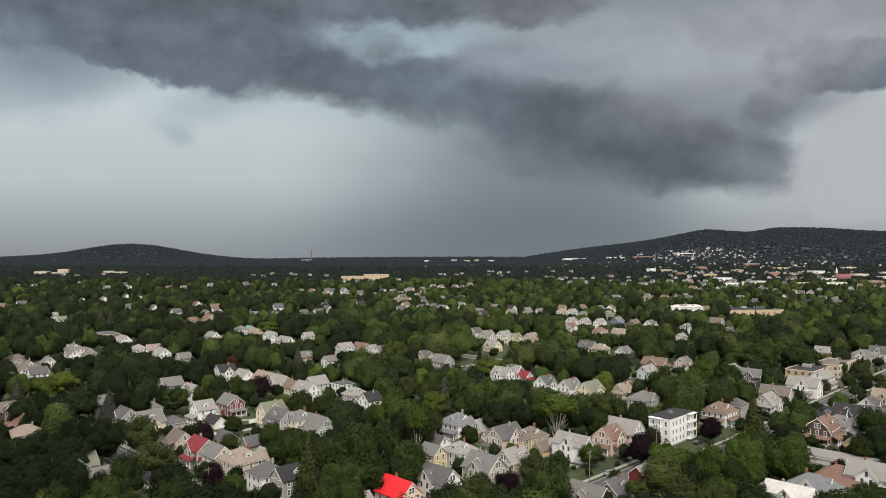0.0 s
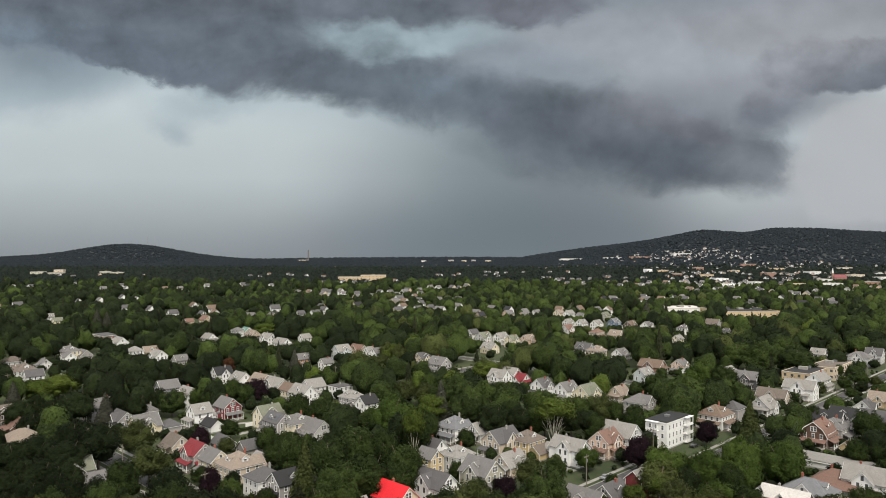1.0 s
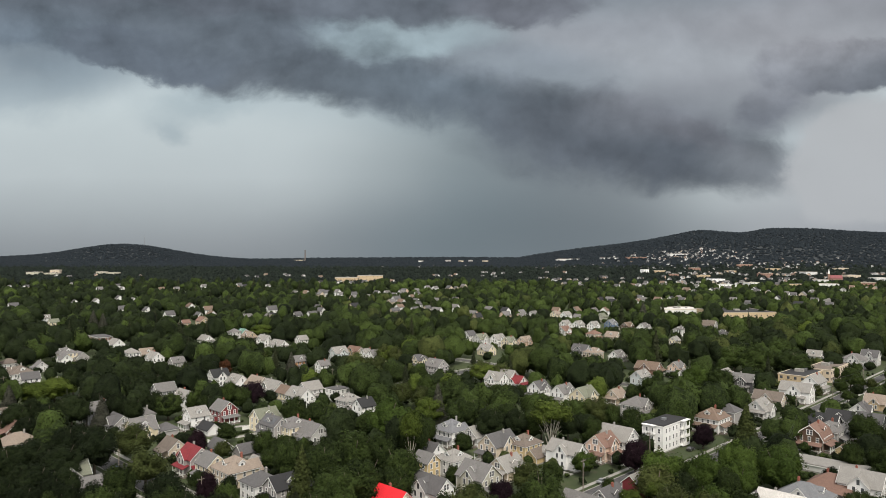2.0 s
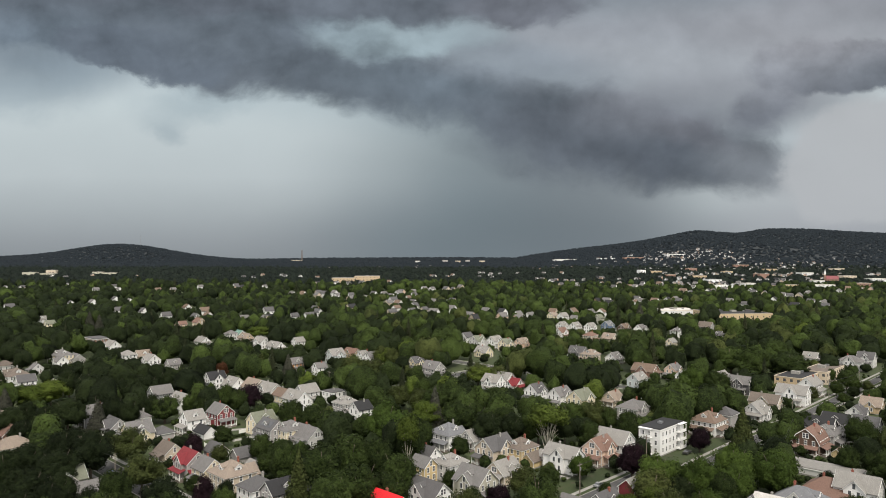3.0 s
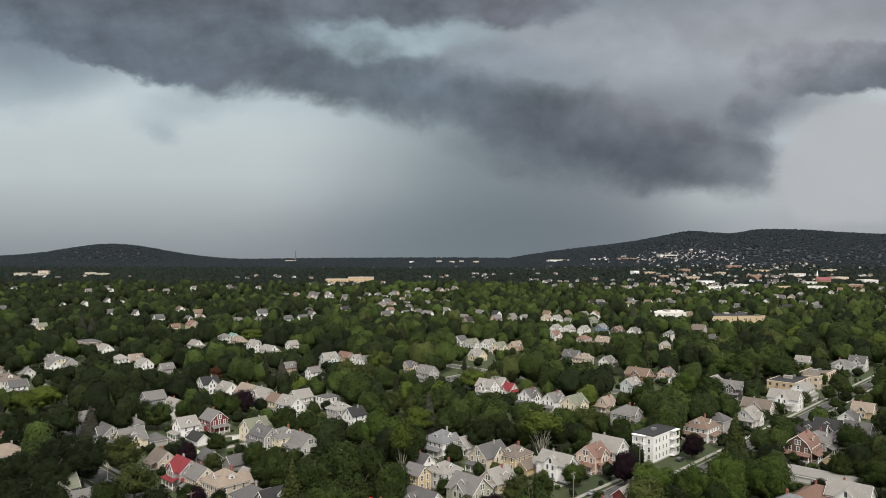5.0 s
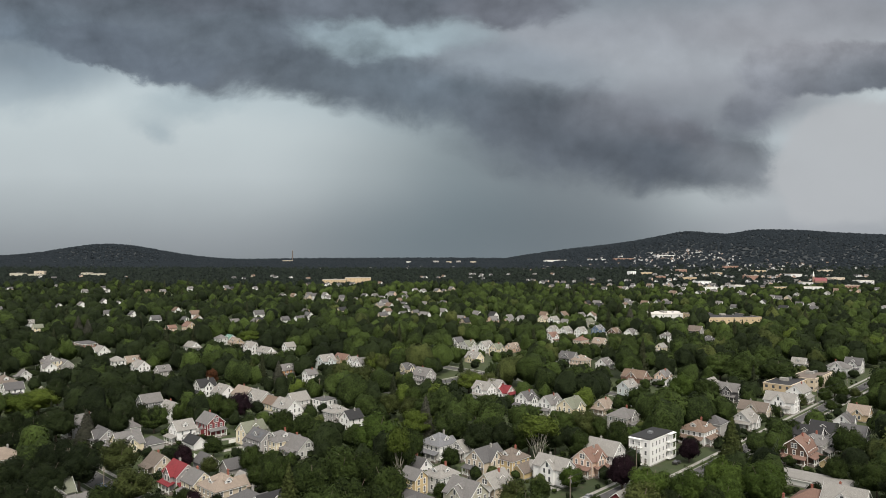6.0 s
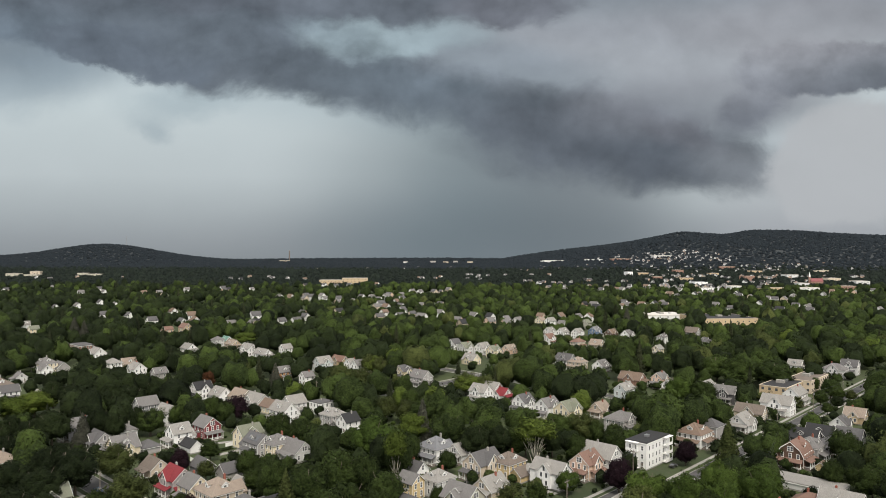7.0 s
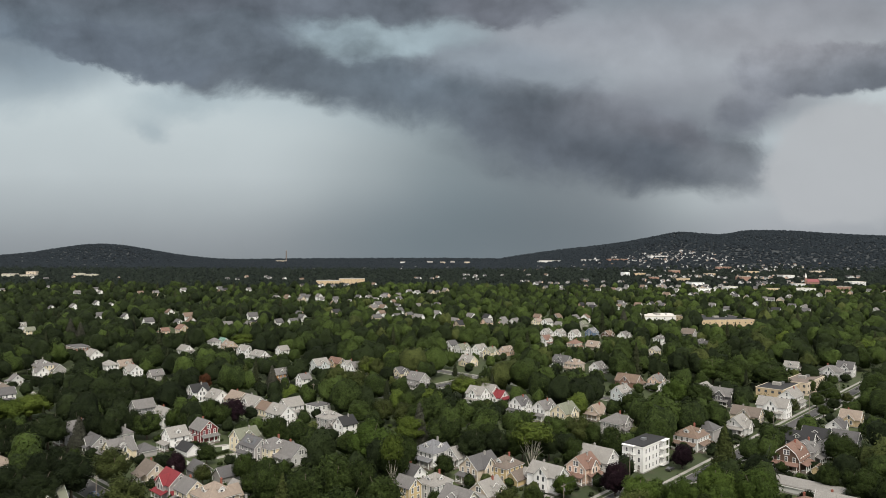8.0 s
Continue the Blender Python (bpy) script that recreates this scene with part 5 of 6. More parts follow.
cluster(rng, near_far, 0.45, 1000, 5, 50, 50)
cluster(rng, near_far, 0.40, 1250, 10, 80, 60)
cluster(rng, near_far, 0.52, 1180, 8, 80, 60)
cluster(rng, near_far, 0.58, 960, 6, 50, 40)
cluster(rng, near_far, -0.22, 1900, 8, 120, 90)
cluster(rng, near_far, 0.04, 1950, 7, 120, 80)
cluster(rng, near_far, -0.5, 1900, 4, 160, 90)
cluster(rng, near_far, 0.12, 2150, 8, 150, 90)
for u, d, n in ((0.25, 1500, 10), (0.33, 1500, 12), (0.30, 1800, 14), (0.45, 2100, 20), (0.55, 2200, 16), (0.37, 2150, 14), (0.20, 1750, 8), (0.60, 1350, 10)):
    cluster(rng, near_far, u, d, n, 130, 90)
cluster(rng, near_far, 0.42, 1550, 14, 120, 60)
cluster(rng, near_far, 0.5, 1750, 14, 140, 80)
for u, d, n, wide, deep in ((0.34, 3300, 50, 170, 220), (0.38, 3250, 56, 150, 200), (0.46, 3050, 14, 180, 200), (0.28, 3150, 26, 160, 250), (0.37, 2750, 30, 220, 160),
                            (0.48, 2750, 30, 220, 200), (0.56, 2700, 24, 200, 250), (0.52, 3000, 8, 200, 200), (-0.44, 3300, 6, 60, 40), (-0.05, 2900, 12, 300, 200), (0.2, 2800, 14, 200, 200)):
    cluster(rng, hill_town, u, d, n, wide * 1.25, deep, 0.92)


def joined(name, store, label):
    v, f, idx = [], [], []
    for wb, wi, rb, ri, gb in store:
        for b, i in ((wb, wi), (rb, ri), (gb, 10)):
            k = len(v)
            v += b.v
            f += [tuple(j + k for j in q) for q in b.f]
            idx += [i] * len(b.f)
    mats = [siding(PAINT[c]) for c in FAR_MATS] + [shingle(TILE[c]) for c in FAR_ROOFS] + [GLASS]
    tagged(new(name, mesh_of(name, v, f, mats, idx)), label, "houses", "", "stuff")


joined("far_houses", near_far, "distant painted houses showing between the trees")
joined("hillside_houses", hill_town, "tiny pale houses of the town up the hillside")

# ---- street furniture, cars, garden things ----
CABLE = plain("cable", (0.03, 0.03, 0.03), 0.7, 1.0, 0.1)


def utility_pole(x, y, h=11.5, turn=45, box=True):
    top = tagged(new("utility_pole"), "weathered wooden utility pole with a crossarm beside the road", "utility pole", "utility poles")
    top.matrix_basis = pose(x, y, 0, 0, 0, turn)
    part("shaft", Build().tube((0, 0, -0.5), (0, 0, h), 0.19, 0.12, 8), POLE, top)
    part("crossarm", Build().box(-1.3, 1.3, -0.08, 0.08, h - 0.9, h - 0.74), POLE, top)
    for k in (-1.15, -0.5, 0.5, 1.15):
        part("insulator", Build().tube((k, 0, h - 0.74), (k, 0, h - 0.5), 0.06, 0.04, 6), CONCRETE, top)
    if box:
        part("transformer", Build().tube((0.35, 0, h - 2.6), (0.35, 0, h - 1.6), 0.26, 0.26, 8), METAL, top)
    return top


def cable(p, q, sag=0.9):
    """A wire slung from pole to pole."""
    p, q = Vector(p), Vector(q)
    b = Build()
    pts = [p.lerp(q, i / 10) - Vector((0, 0, sag * 4 * (i / 10) * (1 - i / 10))) for i in range(11)]
    run = (q - p).normalized()
    side = Vector((run.y, -run.x, 0)) * 0.028
    lift = Vector((0, 0, 0.028))
    for c in pts:
        b.v += [tuple(c + side), tuple(c + lift), tuple(c - side), tuple(c - lift)]
    b.f += [(4 * i + j, 4 * i + (j + 1) % 4, 4 * i + 4 + (j + 1) % 4, 4 * i + 4 + j) for i in range(10) for j in range(4)]
    b.f += [(3, 2, 1, 0), (40, 41, 42, 43)]
    tagged(new("cable", b.mesh("cable", CABLE)), "thin black overhead wire between utility poles", "cable", "overhead wires")


POLES = ((198, 357, 14.0), (160, 318, 11.5), (236, 395, 11.5), (-106, 240, 11.0), (-128, 262, 11.0), (-70, 214, 10.0), (78, 262, 11.0), (6, 478, 11.0), (47, 230, 10.5),
         (-58, 398, 11.5), (-34, 372, 11.0), (150, 296, 11.0), (-252, 402, 11.5), (-226, 376, 11.0), (122, 250, 11.5))
for i, (x, y, h) in enumerate(POLES):
    utility_pole(x, y, h, 45 if i % 3 else -45, i % 2 == 0)
for (a, b) in ((0, 1), (0, 2), (3, 4), (9, 10), (12, 13), (1, 11), (8, 6), (11, 14)):
    pa, pb = POLES[a], POLES[b]
    for off, dz in ((-1.1, -0.5), (1.1, -0.5), (0.0, -2.9)):
        cable((pa[0] + off * 0.7, pa[1] + off * 0.7, pa[2] + dz), (pb[0] + off * 0.7, pb[1] + off * 0.7, pb[2] + dz))

TYRE = plain("tyre_rubber", (0.02, 0.02, 0.02), 0.9, 4.0, 0.2)


def car(x, y, turn, colour, word):
    """A parked saloon: body, glasshouse, four wheels with rims, lamps."""
    top = tagged(new("car"), "%s saloon car parked by the kerb" % word, "car", "parked cars")
    top.matrix_basis = pose(x, y, 0.16, 0, 0, turn)
    paint = plain("car_paint_" + word.replace(" ", "_"), colour, 0.25, 0.5, 0.04, 0.2, 0.0)
    side = [(-2.25, 0.35), (2.25, 0.35), (2.3, 0.75), (1.2, 0.95), (-1.6, 1.0), (-2.28, 0.92)]
    m = Matrix.Rotation(radians(90), 4, "Z")
    part("body", Build().extrude(side, -0.88, 0.88, m), paint, top)
    part("roof", Build().extrude([(-0.95, 1.40), (0.15, 1.42), (0.22, 1.46), (-0.9, 1.48)], -0.62, 0.62, m), paint, top)
    part("glasshouse", Build().extrude([(-1.55, 0.99), (1.0, 0.96), (0.18, 1.42), (-0.98, 1.41)], -0.72, 0.72, m), GLASS, top)
    for a in (-1.4, 1.4):
        for s in (-1, 1):
            wh = part("wheel", Build().tube((s * 0.70, a, 0.32), (s * 0.90, a, 0.32), 0.32, 0.32, 12), TYRE, top)
            part("rim", Build().tube((s * 0.90, a, 0.32), (s * 0.915, a, 0.32), 0.2, 0.2, 10), METAL, wh)
    for s in (-1, 1):
        part("headlight", Build().box(s * 0.65 - 0.16, s * 0.65 + 0.16, 2.24, 2.31, 0.62, 0.76), CONCRETE, top)


for x, y, turn, col, word in ((-256, 418, 40, (0.55, 0.56, 0.57), "silver"), (-250, 413, 40, (0.04, 0.04, 0.045), "black"), (250, 408, -45, (0.16, 0.02, 0.025), "dark red"),
                              (-122, 388, 45, (0.05, 0.055, 0.06), "dark grey"), (-73, 303, 45, (0.03, 0.03, 0.035), "black"), (55, 238, -45, (0.3, 0.31, 0.32), "grey"),
                              (199, 358, -45, (0.6, 0.6, 0.6), "white"), (-112, 252, 45, (0.10, 0.13, 0.2), "blue"), (226, 385, -45, (0.42, 0.43, 0.44), "silver"),
                              (98, 276, -45, (0.05, 0.05, 0.05), "black")):
    car(x, y, turn, col, word)

SHRUB = []
for i in range(3):
    sv_, sf_, sn_, st_ = broad_crown(200 + i, 2.4, 0.0, 1.9, 18, 300, 0.16, 2)
    SHRUB.append(mesh_fast("shrub", sv_, sf_, LEAF if i else LEAF_LIGHT, sn_, st_))


def shrub(x, y, k=1.0, i=0):
    ob = tagged(new("shrub", SHRUB[i % 3]), "rounded leafy green garden shrub", "shrub", "garden shrubs")
    ob.matrix_basis = Matrix.LocRotScale((x, y, -0.1), Euler((0, 0, x)), Vector((k, k, k)))


def hedge(x, y, axis, length, high=1.3):
    """A clipped hedge, a little uneven."""
    hr = np.random.default_rng(int(abs(x) * 7 + abs(y)))
    n = int(length * 150)
    at = np.stack([hr.uniform(-0.55, 0.55, n), hr.uniform(-length / 2, length / 2, n), hr.uniform(0.1, high, n)], 1)
    v, f = cards(hr, at, unit(at * [1, 0, 0.6] + 1e-3), 0.2)
    ob = tagged(new("hedge", mesh_fast("hedge", v, f, LEAF)), "clipped dense green hedge along a yard", "hedge", "garden hedges")
    ob.matrix_basis = pose(x, y, 0, 0, 0, -45 if axis == "A" else 45)


def driveway(x, y, turn, length, wide=3.0):
    """A short paved drive beside a house."""
    n = max(2, int(length / 3))
    top = tagged(new("driveway"), "pale concrete driveway beside a house", "driveway", "", "structure")
    top.matrix_basis = pose(x, y, 0, 0, 0, turn)
    for i in range(n):
        part("slab", Build().box(-wide / 2, wide / 2, -length / 2 + length * i / n + 0.02, -length / 2 + length * (i + 1) / n - 0.02, -0.2, 0.05), CONCRETE, top)


def fence(x, y, axis, length, mat, word, high=1.6):
    top = tagged(new("fence"), "%s board fence along a yard" % word, "fence", "garden fences")
    top.matrix_basis = pose(x, y, 0, 0, 0, -45 if axis == "A" else 45)
    n = max(2, int(length / 2.4))
    for i in range(n + 1):
        part("post", Build().box(-0.07, 0.07, -0.07, 0.07, -0.4, high + 0.12, Matrix.Translation((0, -length / 2 + length * i / n, 0))), mat, top)
    for i in range(n):
        y0 = -length / 2 + length * i / n + 0.07
        part("panel", Build().box(-0.03, 0.03, y0, y0 + length / n - 0.14, 0.05, high), mat, top)


for x, y, ax, ln in ((-74, 292, "B", 14), (-84, 300, "A", 12), (178, 336, "B", 18), (163, 344, "B", 12), (-100, 226, "B", 10), (-62, 262, "A", 12), (-80, 276, "B", 12)):
    hedge(x, y, ax, ln)
for x, y, turn, ln in ((-90, 313, -66, 24), (-78, 301, -45, 14), (68, 258, 45, 12), (43, 250, 45, 10), (-100, 282, 45, 14), (104, 258, 45, 12), (178, 338, 45, 14), (-64, 246, 45, 12), (8, 262, 45, 10)):
    driveway(x, y, turn, ln)
fence(-79, 312, "A", 12, TRIM, "white")
fence(130, 262, "B", 16, POLE, "brown")
fence(141, 268, "A", 12, POLE, "brown")
fence(-88, 284, "B", 10, TRIM, "white")
rng = random.Random(21)
for i in range(46):
    hx, hy, half, low = HOUSES[rng.randrange(0, 57)]
    t = rng.uniform(3.3, 6.1)
    sx, sy = hx + math.cos(t) * (half + 3.2), hy + math.sin(t) * (half + 3.2)
    if all((sx - q[0]) ** 2 + (sy - q[1]) ** 2 > (q[2] + 1.5) ** 2 for q in HOUSES[:150]):
        shrub(sx, sy, rng.uniform(0.6, 1.2), i)

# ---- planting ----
def sight_height(x, y, h, r):
    """The height that a tree may have here, capped so that house fronts and yards stay in the camera's view."""
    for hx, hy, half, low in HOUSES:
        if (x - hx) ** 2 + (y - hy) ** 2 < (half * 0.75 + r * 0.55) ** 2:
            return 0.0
        # sight line from the camera, about 81 m up over the origin
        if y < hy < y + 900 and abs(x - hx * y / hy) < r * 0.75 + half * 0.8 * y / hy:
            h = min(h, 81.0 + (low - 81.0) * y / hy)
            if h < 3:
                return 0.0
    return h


def on_street(x, y, r):
    for sx, sy, axis, side, back, ahead, half in STREETS:
        d = Vector((x - sx, y - sy, 0))
        if -back < d.dot(axis) < ahead and abs(d.dot(side)) < half + r * 0.35:
            return True
    return False


# lawns, roads and yards that trees may not hide from the camera
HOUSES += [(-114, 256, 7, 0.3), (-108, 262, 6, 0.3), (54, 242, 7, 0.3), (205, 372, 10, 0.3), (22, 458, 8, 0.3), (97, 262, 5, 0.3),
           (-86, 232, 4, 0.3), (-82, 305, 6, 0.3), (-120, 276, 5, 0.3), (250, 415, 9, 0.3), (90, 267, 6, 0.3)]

def feature(kind, x, y, height, width):
    """A tree that stands out; its neighbours are kept off the camera's line to it."""
    tree(kind, x, y, height, width)
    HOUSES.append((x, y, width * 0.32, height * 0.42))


# the trees that stand out, one by one
feature("pale", 44.0, 277.0, 19, 15.8)
tree("bright1", -18.8, 277.7, 21, 20.1)
tree("green1", -27.0, 238.1, 18, 17.8)
tree("green2", -36.0, 229.5, 17, 16.3)
tree("green4", -28.1, 205.2, 17, 16.2)
tree("green3", -21.3, 209.9, 17, 14.0)
tree("green0", -24.8, 191.8, 14, 9.1)
tree("green2", -31.6, 191.8, 14, 10.6)
feature("cypress", -39.7, 211.0, 20, 10.3)
tree("green3", -8.5, 257.7, 20, 12.2)
tree("green1", -18.5, 238.4, 17, 11.3)
feature("purple", 68.7, 247.7, 12, 10.9)
feature("purple", -68.6, 215.6, 11, 7.8)
tree("green1", -61.4, 209.5, 10, 8.2)
feature("purple", 103.5, 277.9, 10, 8.8)
feature("purple", -90.7, 273.0, 9, 8.2)
feature("purple", -90.7, 350.0, 13, 15.4)
feature("purple", 19.1, 213.3, 9, 8.7)
tree("green3", 23.4, 203.9, 9, 8.0)
feature("blue_spruce", 0.5, 313.3, 19, 9.4)
feature("blue_spruce", -142.4, 306.0, 15, 10.1)
feature("blue_spruce", -89.6, 442.7, 14, 9.1)
feature("cypress", 117.1, 270.4, 19, 11.5)
tree("olive0", -93.9, 231.9, 14, 14.2)
tree("olive1", -109.7, 261.0, 15, 14.4)
# deep trees on this left side carry cloud shade in their leaf colour
tree("deep0", -77.4, 203.2, 15, 14.4)
tree("deep1", -70.8, 198.0, 12, 9.4)
tree("deep0", -111.3, 214.6, 13, 11.1)
tree("deep0", -118.5, 212.3, 15, 13.4)
tree("deep0", -97.0, 201.4, 13.0, 8.9)
tree("deep1", -89.8, 197.4, 11.8, 8.9)
tree("olive0", -92.6, 198.7, 11.0, 8.8)
tree("olive1", -85.5, 194.7, 10.0, 8.8)
tree("deep0", -123.5, 203.3, 14.0, 11.0)
tree("deep1", -114.7, 199.3, 12.7, 11.0)
tree("deep0", -135.6, 240.4, 15.0, 15.4)
tree("deep1", -123.3, 236.4, 13.7, 15.4)
tree("deep1", -139.8, 235.5, 14, 14.8)
tree("deep0", -118.0, 248.0, 17, 15.6)
tree("deep1", -129.0, 250.5, 17, 12.6)
tree("deep1", -110.9, 206.7, 13.0, 9.2)
tree("deep0", -103.6, 202.7, 11.8, 9.2)
tree("deep1", -116.2, 191.9, 12.0, 9.4)
tree("deep0", -108.6, 187.9, 10.9, 9.4)
tree("bright0", 70.9, 226.1, 15.0, 14.5)
tree("bright1", 82.5, 222.1, 13.7, 14.5)
tree("bright0", 96.8, 229.5, 17.0, 13.6)
tree("bright1", 107.7, 225.5, 15.5, 13.6)
tree("bright0", 82.4, 221.0, 16.0, 12.0)
tree("bright1", 92.0, 217.0, 14.6, 12.0)
tree("olive0", 65.9, 215.7, 13, 13.6)
tree("bright0", 77.5, 201.5, 12.0, 10.9)
tree("green3", 86.2, 197.5, 10.9, 10.9)
tree("bright1", 111.4, 231.6, 15, 14.6)
tree("olive1", 66.8, 201.5, 12.0, 9.9)
tree("olive1", 74.7, 197.5, 10.9, 9.9)
tree("bright0", 50.5, 245.8, 9, 9.3)
tree("green3", 37.9, 233.5, 9, 8.1)
tree("olive1", 28.3, 222.9, 12, 10.5)
tree("olive0", 31.0, 206.3, 11, 11.4)
tree("green0", 9.8, 269.5, 9, 8.5)
tree("green1", 45.5, 202.1, 8.0, 6.0)
tree("green3", 50.3, 198.1, 7.3, 6.0)
tree("green1", -115.3, 340.1, 11.0, 8.4)
tree("green3", -108.6, 336.1, 10.0, 8.4)
tree("deep0", -129.4, 329.5, 13.0, 9.7)
tree("deep1", -121.7, 325.5, 11.8, 9.7)
tree("green0", -100.7, 347.4, 14.0, 9.6)
tree("green2", -93.0, 343.4, 12.7, 9.6)
tree("green1", -61.1, 308.5, 15.0, 13.7)
tree("green3", -50.2, 304.5, 13.7, 13.7)
tree("green2", 167.6, 279.7, 14, 13.2)
tree("green0", 145.9, 250.9, 10.0, 8.6)
tree("green2", 152.8, 246.9, 9.1, 8.6)
tree("green3", 155.3, 313.9, 10.0, 7.7)
tree("green0", 161.5, 309.9, 9.1, 7.7)
tree("bright0", 139.1, 385.7, 17.0, 15.2)
tree("green4", 151.2, 381.7, 15.5, 15.2)
tree("green4", 106.8, 352.4, 17.0, 14.6)
tree("green1", 118.5, 348.4, 15.5, 14.6)
tree("green0", 193.4, 433.9, 20.0, 25.6)
tree("green2", 213.9, 429.9, 18.2, 25.6)
tree("green2", 189.5, 455.3, 18.0, 20.2)
tree("green4", 205.6, 451.3, 16.4, 20.2)
tree("green1", 77.9, 285.9, 14, 11.3)
tree("green3", 60.0, 310.0, 13, 13.7)
tree("green4", 74.4, 304.0, 13.0, 9.0)
tree("green1", 81.6, 300.0, 11.8, 9.0)
tree("olive1", 70.1, 306.0, 15, 12.0)
tree("green0", -5.4, 362.0, 14.0, 10.7)
tree("green2", 3.1, 358.0, 12.7, 10.7)
tree("olive0", -17.0, 351.5, 13.0, 12.1)
tree("olive1", -7.3, 347.5, 11.8, 12.1)
tree("green1", 0.9, 338.3, 14.0, 15.0)
tree("green3", 12.9, 334.3, 12.7, 15.0)
tree("green2", 11.5, 300.9, 16.0, 16.3)
tree("green4", 24.5, 296.9, 14.6, 16.3)
tree("green0", 28.6, 294.2, 15.0, 13.0)
tree("green2", 39.0, 290.2, 13.7, 13.0)
tree("olive1", 25.6, 414.3, 14.0, 14.3)
tree("olive1", 37.0, 410.3, 12.7, 14.3)
tree("green1", -25.6, 305.0, 8.0, 7.5)
tree("green3", -19.6, 301.0, 7.3, 7.5)
tree("olive0", -35.8, 479.2, 15.0, 10.4)
tree("olive1", -27.5, 475.2, 13.7, 10.4)
tree("olive1", -48.0, 423.3, 17.0, 16.7)
tree("olive1", -34.7, 419.3, 15.5, 16.7)
tree("olive0", -119.7, 458.4, 14.0, 11.3)
tree("olive1", -110.6, 454.4, 12.7, 11.3)
tree("green2", -121.5, 326.0, 13, 13.5)
tree("green0", -84.0, 288.0, 8, 8.5)
tree("olive1", -78.0, 262.5, 8, 7.0)
tree("green3", -57.5, 249.0, 9, 8.0)
tree("green1", 217.0, 384.0, 9, 8.5)
tree("green0", 208.5, 362.5, 6.5, 6.5)
tree("deep1", 221.0, 375.0, 7.5, 7.0)
tree("olive1", 239.0, 392.5, 7, 7.0)
tree("olive0", 197.0, 371.0, 8, 7.5)
tree("green3", 231.0, 392.0, 10, 9.0)
feature("blue_spruce", -199.1, 335.4, 14, 9.5)
tree("green1", 233.0, 402.1, 12, 12.7)
tree("green2", -5.2, 277.7, 14, 10.9)
tree("green3", -63.4, 263.2, 12, 9.1)
tree("green1", 235.0, 421.2, 9.0, 6.2)
tree("green3", 240.0, 417.2, 8.2, 6.2)
tree("deep0", 31.5, 288.7, 14, 12.9)
tree("deep1", 53.0, 289.3, 13, 10.8)
tree("deep1", 42.5, 291.0, 14, 11.9)
tree("green0", 60.9, 278.2, 13, 10.1)
tree("deep1", 21.6, 285.4, 15, 13.5)
feature("pale", 65.2, 210.1, 9, 8.3)
feature("pale", 56.1, 207.0, 8, 7.5)
feature("pale", -9.2, 254.0, 20, 8.0)
tree("deep0", -141.5, 321.5, 14.0, 9.5)
tree("deep1", -133.9, 317.5, 12.7, 9.5)
tree("deep1", -152.9, 326.9, 14.0, 9.7)
tree("deep0", -145.2, 322.9, 12.7, 9.7)
feature("lime", -3.5, 313.6, 14, 14.8)
feature("lime", 27.9, 412.3, 13, 19.5)
feature("lime", -31.8, 481.2, 14, 16.7)
feature("lime", -152.0, 624.9, 13, 20.7)
feature("lime", -192.1, 362.0, 14, 17.1)
feature("lime", -197.1, 353.1, 13, 13.9)
feature("rust", -127.4, 432.5, 12, 8.2)
tree("deep0", -171.4, 306.0, 15.0, 10.5)
tree("deep1", -163.0, 302.0, 13.7, 10.5)
tree("deep1", -156.4, 308.4, 16, 17.0)
tree("deep0", -175.2, 299.1, 14, 14.1)
tree("deep0", -193.4, 382.9, 15.0, 13.2)
tree("deep1", -182.9, 378.9, 13.7, 13.2)
tree("deep1", -166.5, 362.0, 16.0, 14.3)
tree("deep0", -155.1, 358.0, 14.6, 14.3)
tree("deep0", -160.1, 377.2, 15.0, 14.9)
tree("deep1", -148.2, 373.2, 13.7, 14.9)
tree("deep0", -143.8, 389.3, 14.0, 11.5)
tree("deep1", -134.6, 385.3, 12.7, 11.5)
tree("deep0", -135.9, 272.1, 12, 10.7)
tree("deep1", -162.3, 284.7, 12, 11.2)
feature("spruce", 234.8, 861.8, 18, 12.2)
feature("blue_spruce", 234.4, 813.4, 18, 11.5)
feature("blue_spruce", -332.1, 696.1, 18, 12.1)
feature("blue_spruce", -308.0, 664.1, 18, 11.5)

rng = random.Random(11)
single = len(PLANTED)
filled = []
y = 150.0
while y < 640:
    step = 12.0 if y < 300 else 13.6
    x = -0.68 * y - 25
    while x < 0.68 * y + 25:
        px, py = x + rng.uniform(-3.6, 3.6), y + rng.uniform(-3.6, 3.6)
        h = rng.uniform(11, 20) if y < 300 else rng.uniform(11, 23)
        r = max(5.0, h * rng.uniform(0.36, 0.47))
        x += step
        if rng.random() < 0.06 or on_street(px, py, r):
            continue
        if any((px - a) ** 2 + (py - b) ** 2 < (0.66 * (c + r)) ** 2 for a, b, c in PLANTED):
            continue
        top = sight_height(px, py, h, r)
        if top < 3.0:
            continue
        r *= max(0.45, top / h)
        filled.append((py, px, top, r))
    y += step
filled.sort()


def fill_kind(x, y):
    near = y < 245
    if rng.random() < 0.07:
        return rng.choice(("spruce", "cypress", "lime", "spruce"))
    # the left gets darker leaves in place of cloud shade
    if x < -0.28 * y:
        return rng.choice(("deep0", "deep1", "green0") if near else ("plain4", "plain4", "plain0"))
    return rng.choice(("green0", "green1", "green2", "green3", "deep0", "olive1") if near else ("plain0", "plain1", "plain2", "plain0", "plain1", "plain3", "plain4"))


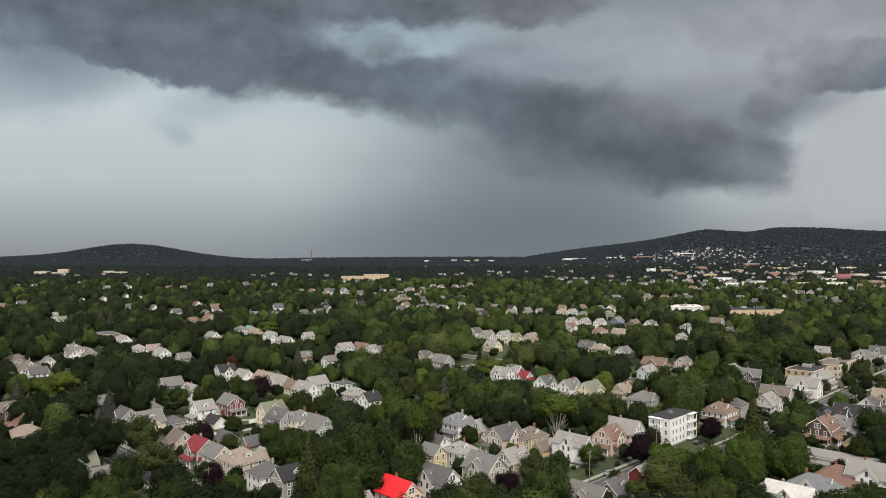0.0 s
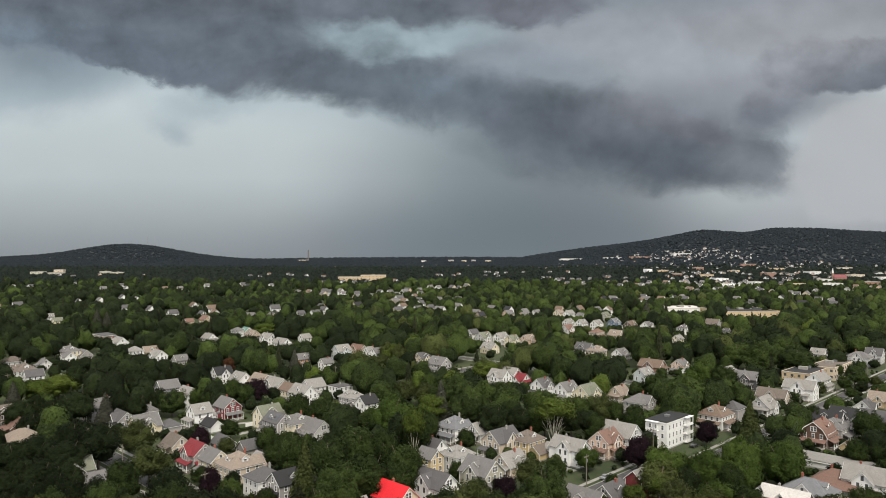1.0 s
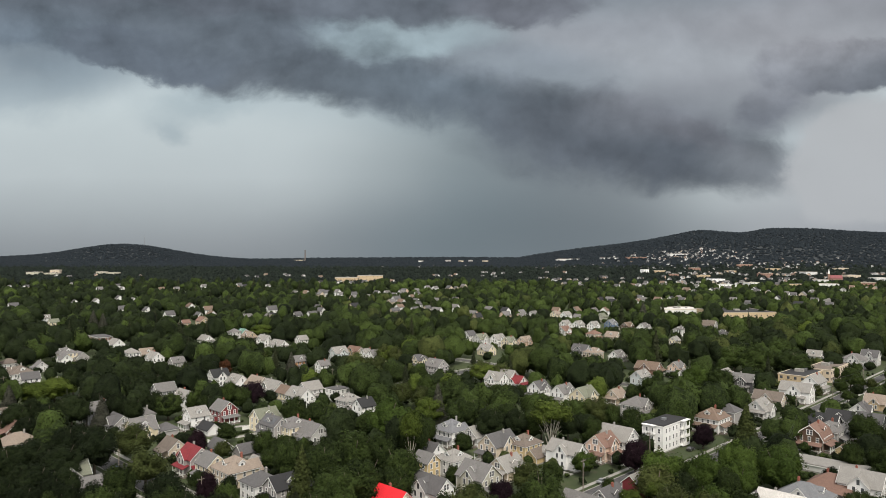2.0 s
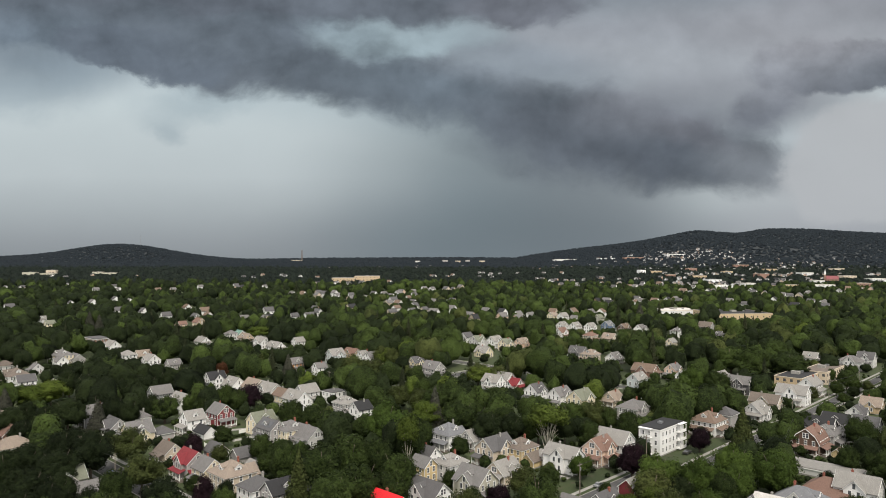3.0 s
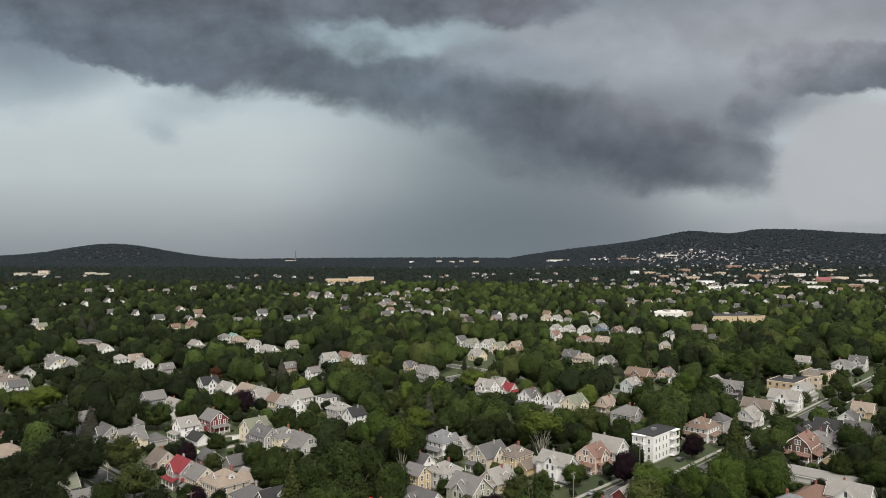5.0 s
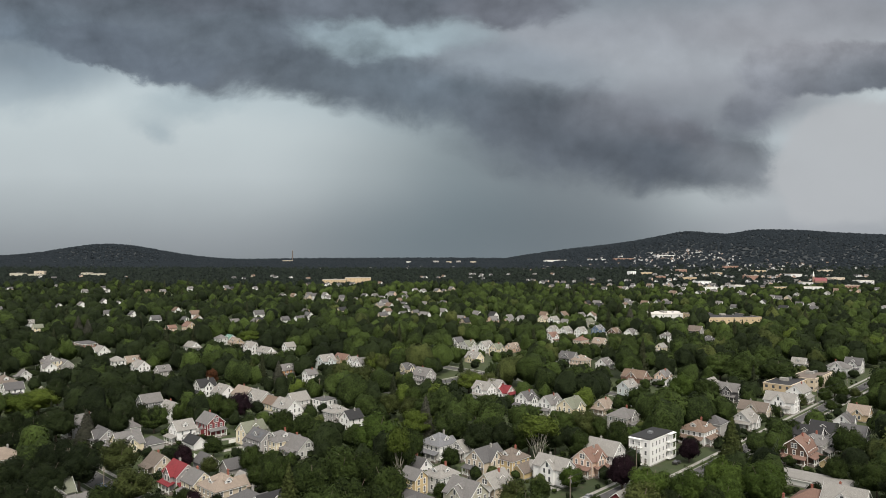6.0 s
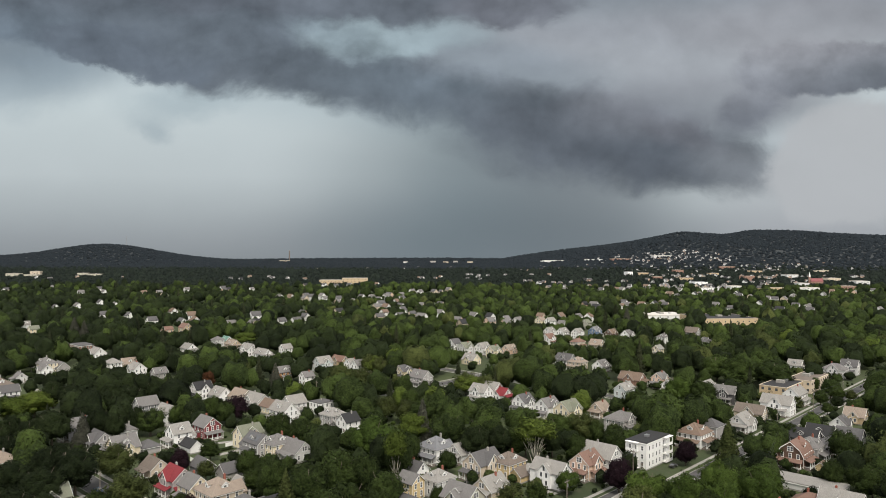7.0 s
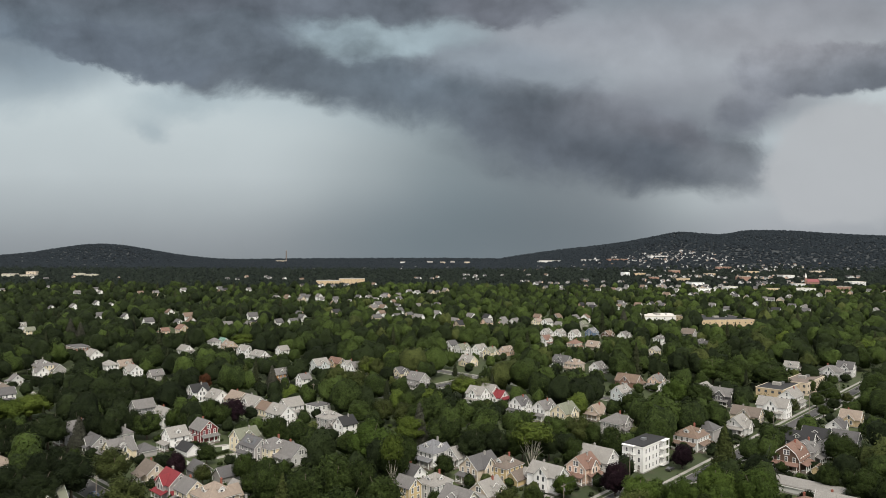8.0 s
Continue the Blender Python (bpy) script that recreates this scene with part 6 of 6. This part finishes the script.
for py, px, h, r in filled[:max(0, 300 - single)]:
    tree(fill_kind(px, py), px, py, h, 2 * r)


def wood(name, spots, templates, mat, label, kind="trees"):
    """Many light trees joined: each spot is x, y, z, height, radius."""
    V, F, N, T, C, k = [], [], [], [], [], 0
    for i, (x, y, z, h, r) in enumerate(spots):
        v, f, nv, cl = templates[i % len(templates)]
        t = i * 2.399
        c, s = math.cos(t), math.sin(t)
        q = np.empty_like(v)
        q[:, 0] = (v[:, 0] * c - v[:, 1] * s) * r + x
        q[:, 1] = (v[:, 0] * s + v[:, 1] * c) * r + y
        q[:, 2] = v[:, 2] * h + z
        V.append(q)
        N.append(np.stack([nv[:, 0] * c - nv[:, 1] * s, nv[:, 0] * s + nv[:, 1] * c, nv[:, 2]], 1))
        F.append(f + k)
        T.append(np.full(len(v), (i * 0.6180339) % 1.0, dtype=np.float32))
        C.append(cl)
        k += len(v)
    me = mesh_fast(name, np.concatenate(V), np.concatenate(F), mat, np.concatenate(N), np.concatenate(C))
    me.attributes.new("tone", "FLOAT", "POINT").data.foreach_set("value", np.concatenate(T))
    return tagged(new(name, me), label, kind, "", "stuff")


def light_crown(seed, clumps, leaves, size, sub, trim=-1.0):
    """A crown one high and two across, with few leaves; faces below trim are left off where none can be seen."""
    v, f, nv, cl = broad_crown(seed, 13.0, 1.2, 15.0, clumps, leaves, size, sub)
    v = v / [6.5, 6.5, 15.0]
    f = f[v[f][:, :, 2].max(1) > trim]
    keep, at = np.unique(f, return_inverse=True)
    return v[keep], at.reshape(-1, 3), nv[keep], cl[keep]


MID = [light_crown(100 + i, 34 + 4 * i, 360, 0.50, 2) for i in range(6)]
LOW = [light_crown(120 + i, 24 + 3 * i, 70, 0.62, 2, 0.18) for i in range(6)]
FARM = [light_crown(140 + i, 14 + 2 * i, 6, 1.2, 1, 0.35) for i in range(6)]
rest = filled[max(0, 300 - single):]
SPECIES = ((LEAF, "green"), (LEAF_DEEP_AND_SHADED, "very dark green"), (LEAF_LIGHT, "light olive"), (LEAF_LIME, "yellow-green"), (LEAF_NEEDLE, "dull green conifer"))
PINES = []
for i in range(4):
    v, f, nv, cl = needle_crown(170 + i, 8.6, 0.4, 18.0, 150, 0.7, 7, 10)
    PINES.append((v / [6.5, 6.5, 16.0], f, nv, cl))


def mixed_wood(name, spots, templates, words):
    """A wood of several kinds, each kind one object."""
    lots = [[], [], [], [], []]
    for q in spots:
        k, u = rng.random(), q[0] / q[1]
        if k > 0.94 and q[3] > 8:
            lots[4 if k > 0.953 or q[1] > 640 else 3].append(q)
            continue
        # towards the left, more deep leaves stand in for cloud shade and haze
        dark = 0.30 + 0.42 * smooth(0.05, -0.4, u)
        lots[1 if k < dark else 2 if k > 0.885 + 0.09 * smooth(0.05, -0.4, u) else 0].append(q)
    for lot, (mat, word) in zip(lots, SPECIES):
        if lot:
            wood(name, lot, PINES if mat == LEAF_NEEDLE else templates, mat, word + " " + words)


mixed_wood("near_wood", [(px, py, 0.0, h, r) for py, px, h, r in rest], MID, "broadleaf trees between the houses")
spots, y = [], 645.0
while y < 1500:
    step = 14.5 + (y - 640) * 0.009
    x = -0.68 * y
    while x < 0.68 * y:
        px, py, h = x + rng.uniform(-4.5, 4.5), y + rng.uniform(-4.5, 4.5), rng.uniform(10, 22)
        r = h * rng.uniform(0.37, 0.52)
        x += step
        if rng.random() < 0.10:
            continue
        top = sight_height(px, py, h, r)
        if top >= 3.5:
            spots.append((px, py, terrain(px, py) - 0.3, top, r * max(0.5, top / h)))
    y += step
mixed_wood("middle_wood", spots, LOW, "treetops in an unbroken belt")
spots = []
while y < 4830:
    step = 13.5 + (y - 1500) * 0.0022
    deep = 19.0 + (y - 1500) * 0.0062
    x = -0.70 * y
    while x < 0.70 * y:
        px, py, h = x + rng.uniform(-0.45, 0.45) * step, y + rng.uniform(-0.5, 0.5) * deep, rng.uniform(9, 18)
        r = step * rng.uniform(0.42, 0.66)
        x += step
        if px / py > 0.24 and 1350 < py < 3600 and rng.random() < 0.30:
            continue
        top = sight_height(px, py, h, r) if py < 2400 else h
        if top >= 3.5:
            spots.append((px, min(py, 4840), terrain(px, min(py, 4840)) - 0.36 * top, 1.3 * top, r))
    y += deep
# farther and higher trees take the leaves with more haze in their colour
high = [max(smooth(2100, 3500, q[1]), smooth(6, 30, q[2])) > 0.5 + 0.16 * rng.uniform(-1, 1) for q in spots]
wood("far_wood", [q for q, up in zip(spots, high) if not up], FARM, LEAF_FAR_HAZE, "distant woods with haze in their leaf colour")
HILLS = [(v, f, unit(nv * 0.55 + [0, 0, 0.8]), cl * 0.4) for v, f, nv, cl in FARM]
wood("hill_wood", [(a, b, c + 0.8, 0.85 * d, 1.28 * e) for (a, b, c, d, e), up in zip(spots, high) if up], HILLS, LEAF_HILL_HAZE, "woods over the far hills, haze in their leaf colour")

# bushes in the yards, between the houses and under the trees
BUSH = [light_crown(160 + i, 14, 40, 1.1, 1) for i in range(4)]
bushes, y = [], 170.0
while y < 470:
    x = -0.66 * y - 10
    step = 4.6 if y < 330 else 6.0
    while x < 0.66 * y + 10:
        px, py, h = x + rng.uniform(-2.2, 2.2), y + rng.uniform(-2.2, 2.2), rng.uniform(1.3, 4.2)
        x += step
        if noise.noise((px * 0.06, py * 0.06, 7.7)) < -0.12 or rng.random() < 0.25 or on_street(px, py, 3.0):
            continue
        if any((px - a) ** 2 + (py - b) ** 2 < (c * 0.75) ** 2 for a, b, c in PLANTED):
            continue
        if any((px - a) ** 2 + (py - b) ** 2 < (c * 1.02 + 0.6) ** 2 for a, b, c, _ in HOUSES if abs(py - b) < 30):
            continue
        if any((px - b) ** 2 + (py - a) ** 2 < (0.7 * c) ** 2 for a, b, _, c in filled):
            continue
        bushes.append((px, py, -0.1, h, h * rng.uniform(0.5, 0.75)))
    y += step
wood("yard_bushes", bushes[0::2], BUSH, LEAF, "dark green bushes filling the yards", "bushes")
wood("yard_bushes", bushes[1::2], BUSH, LEAF_DEEP_AND_SHADED, "very dark green bushes filling the yards", "bushes")
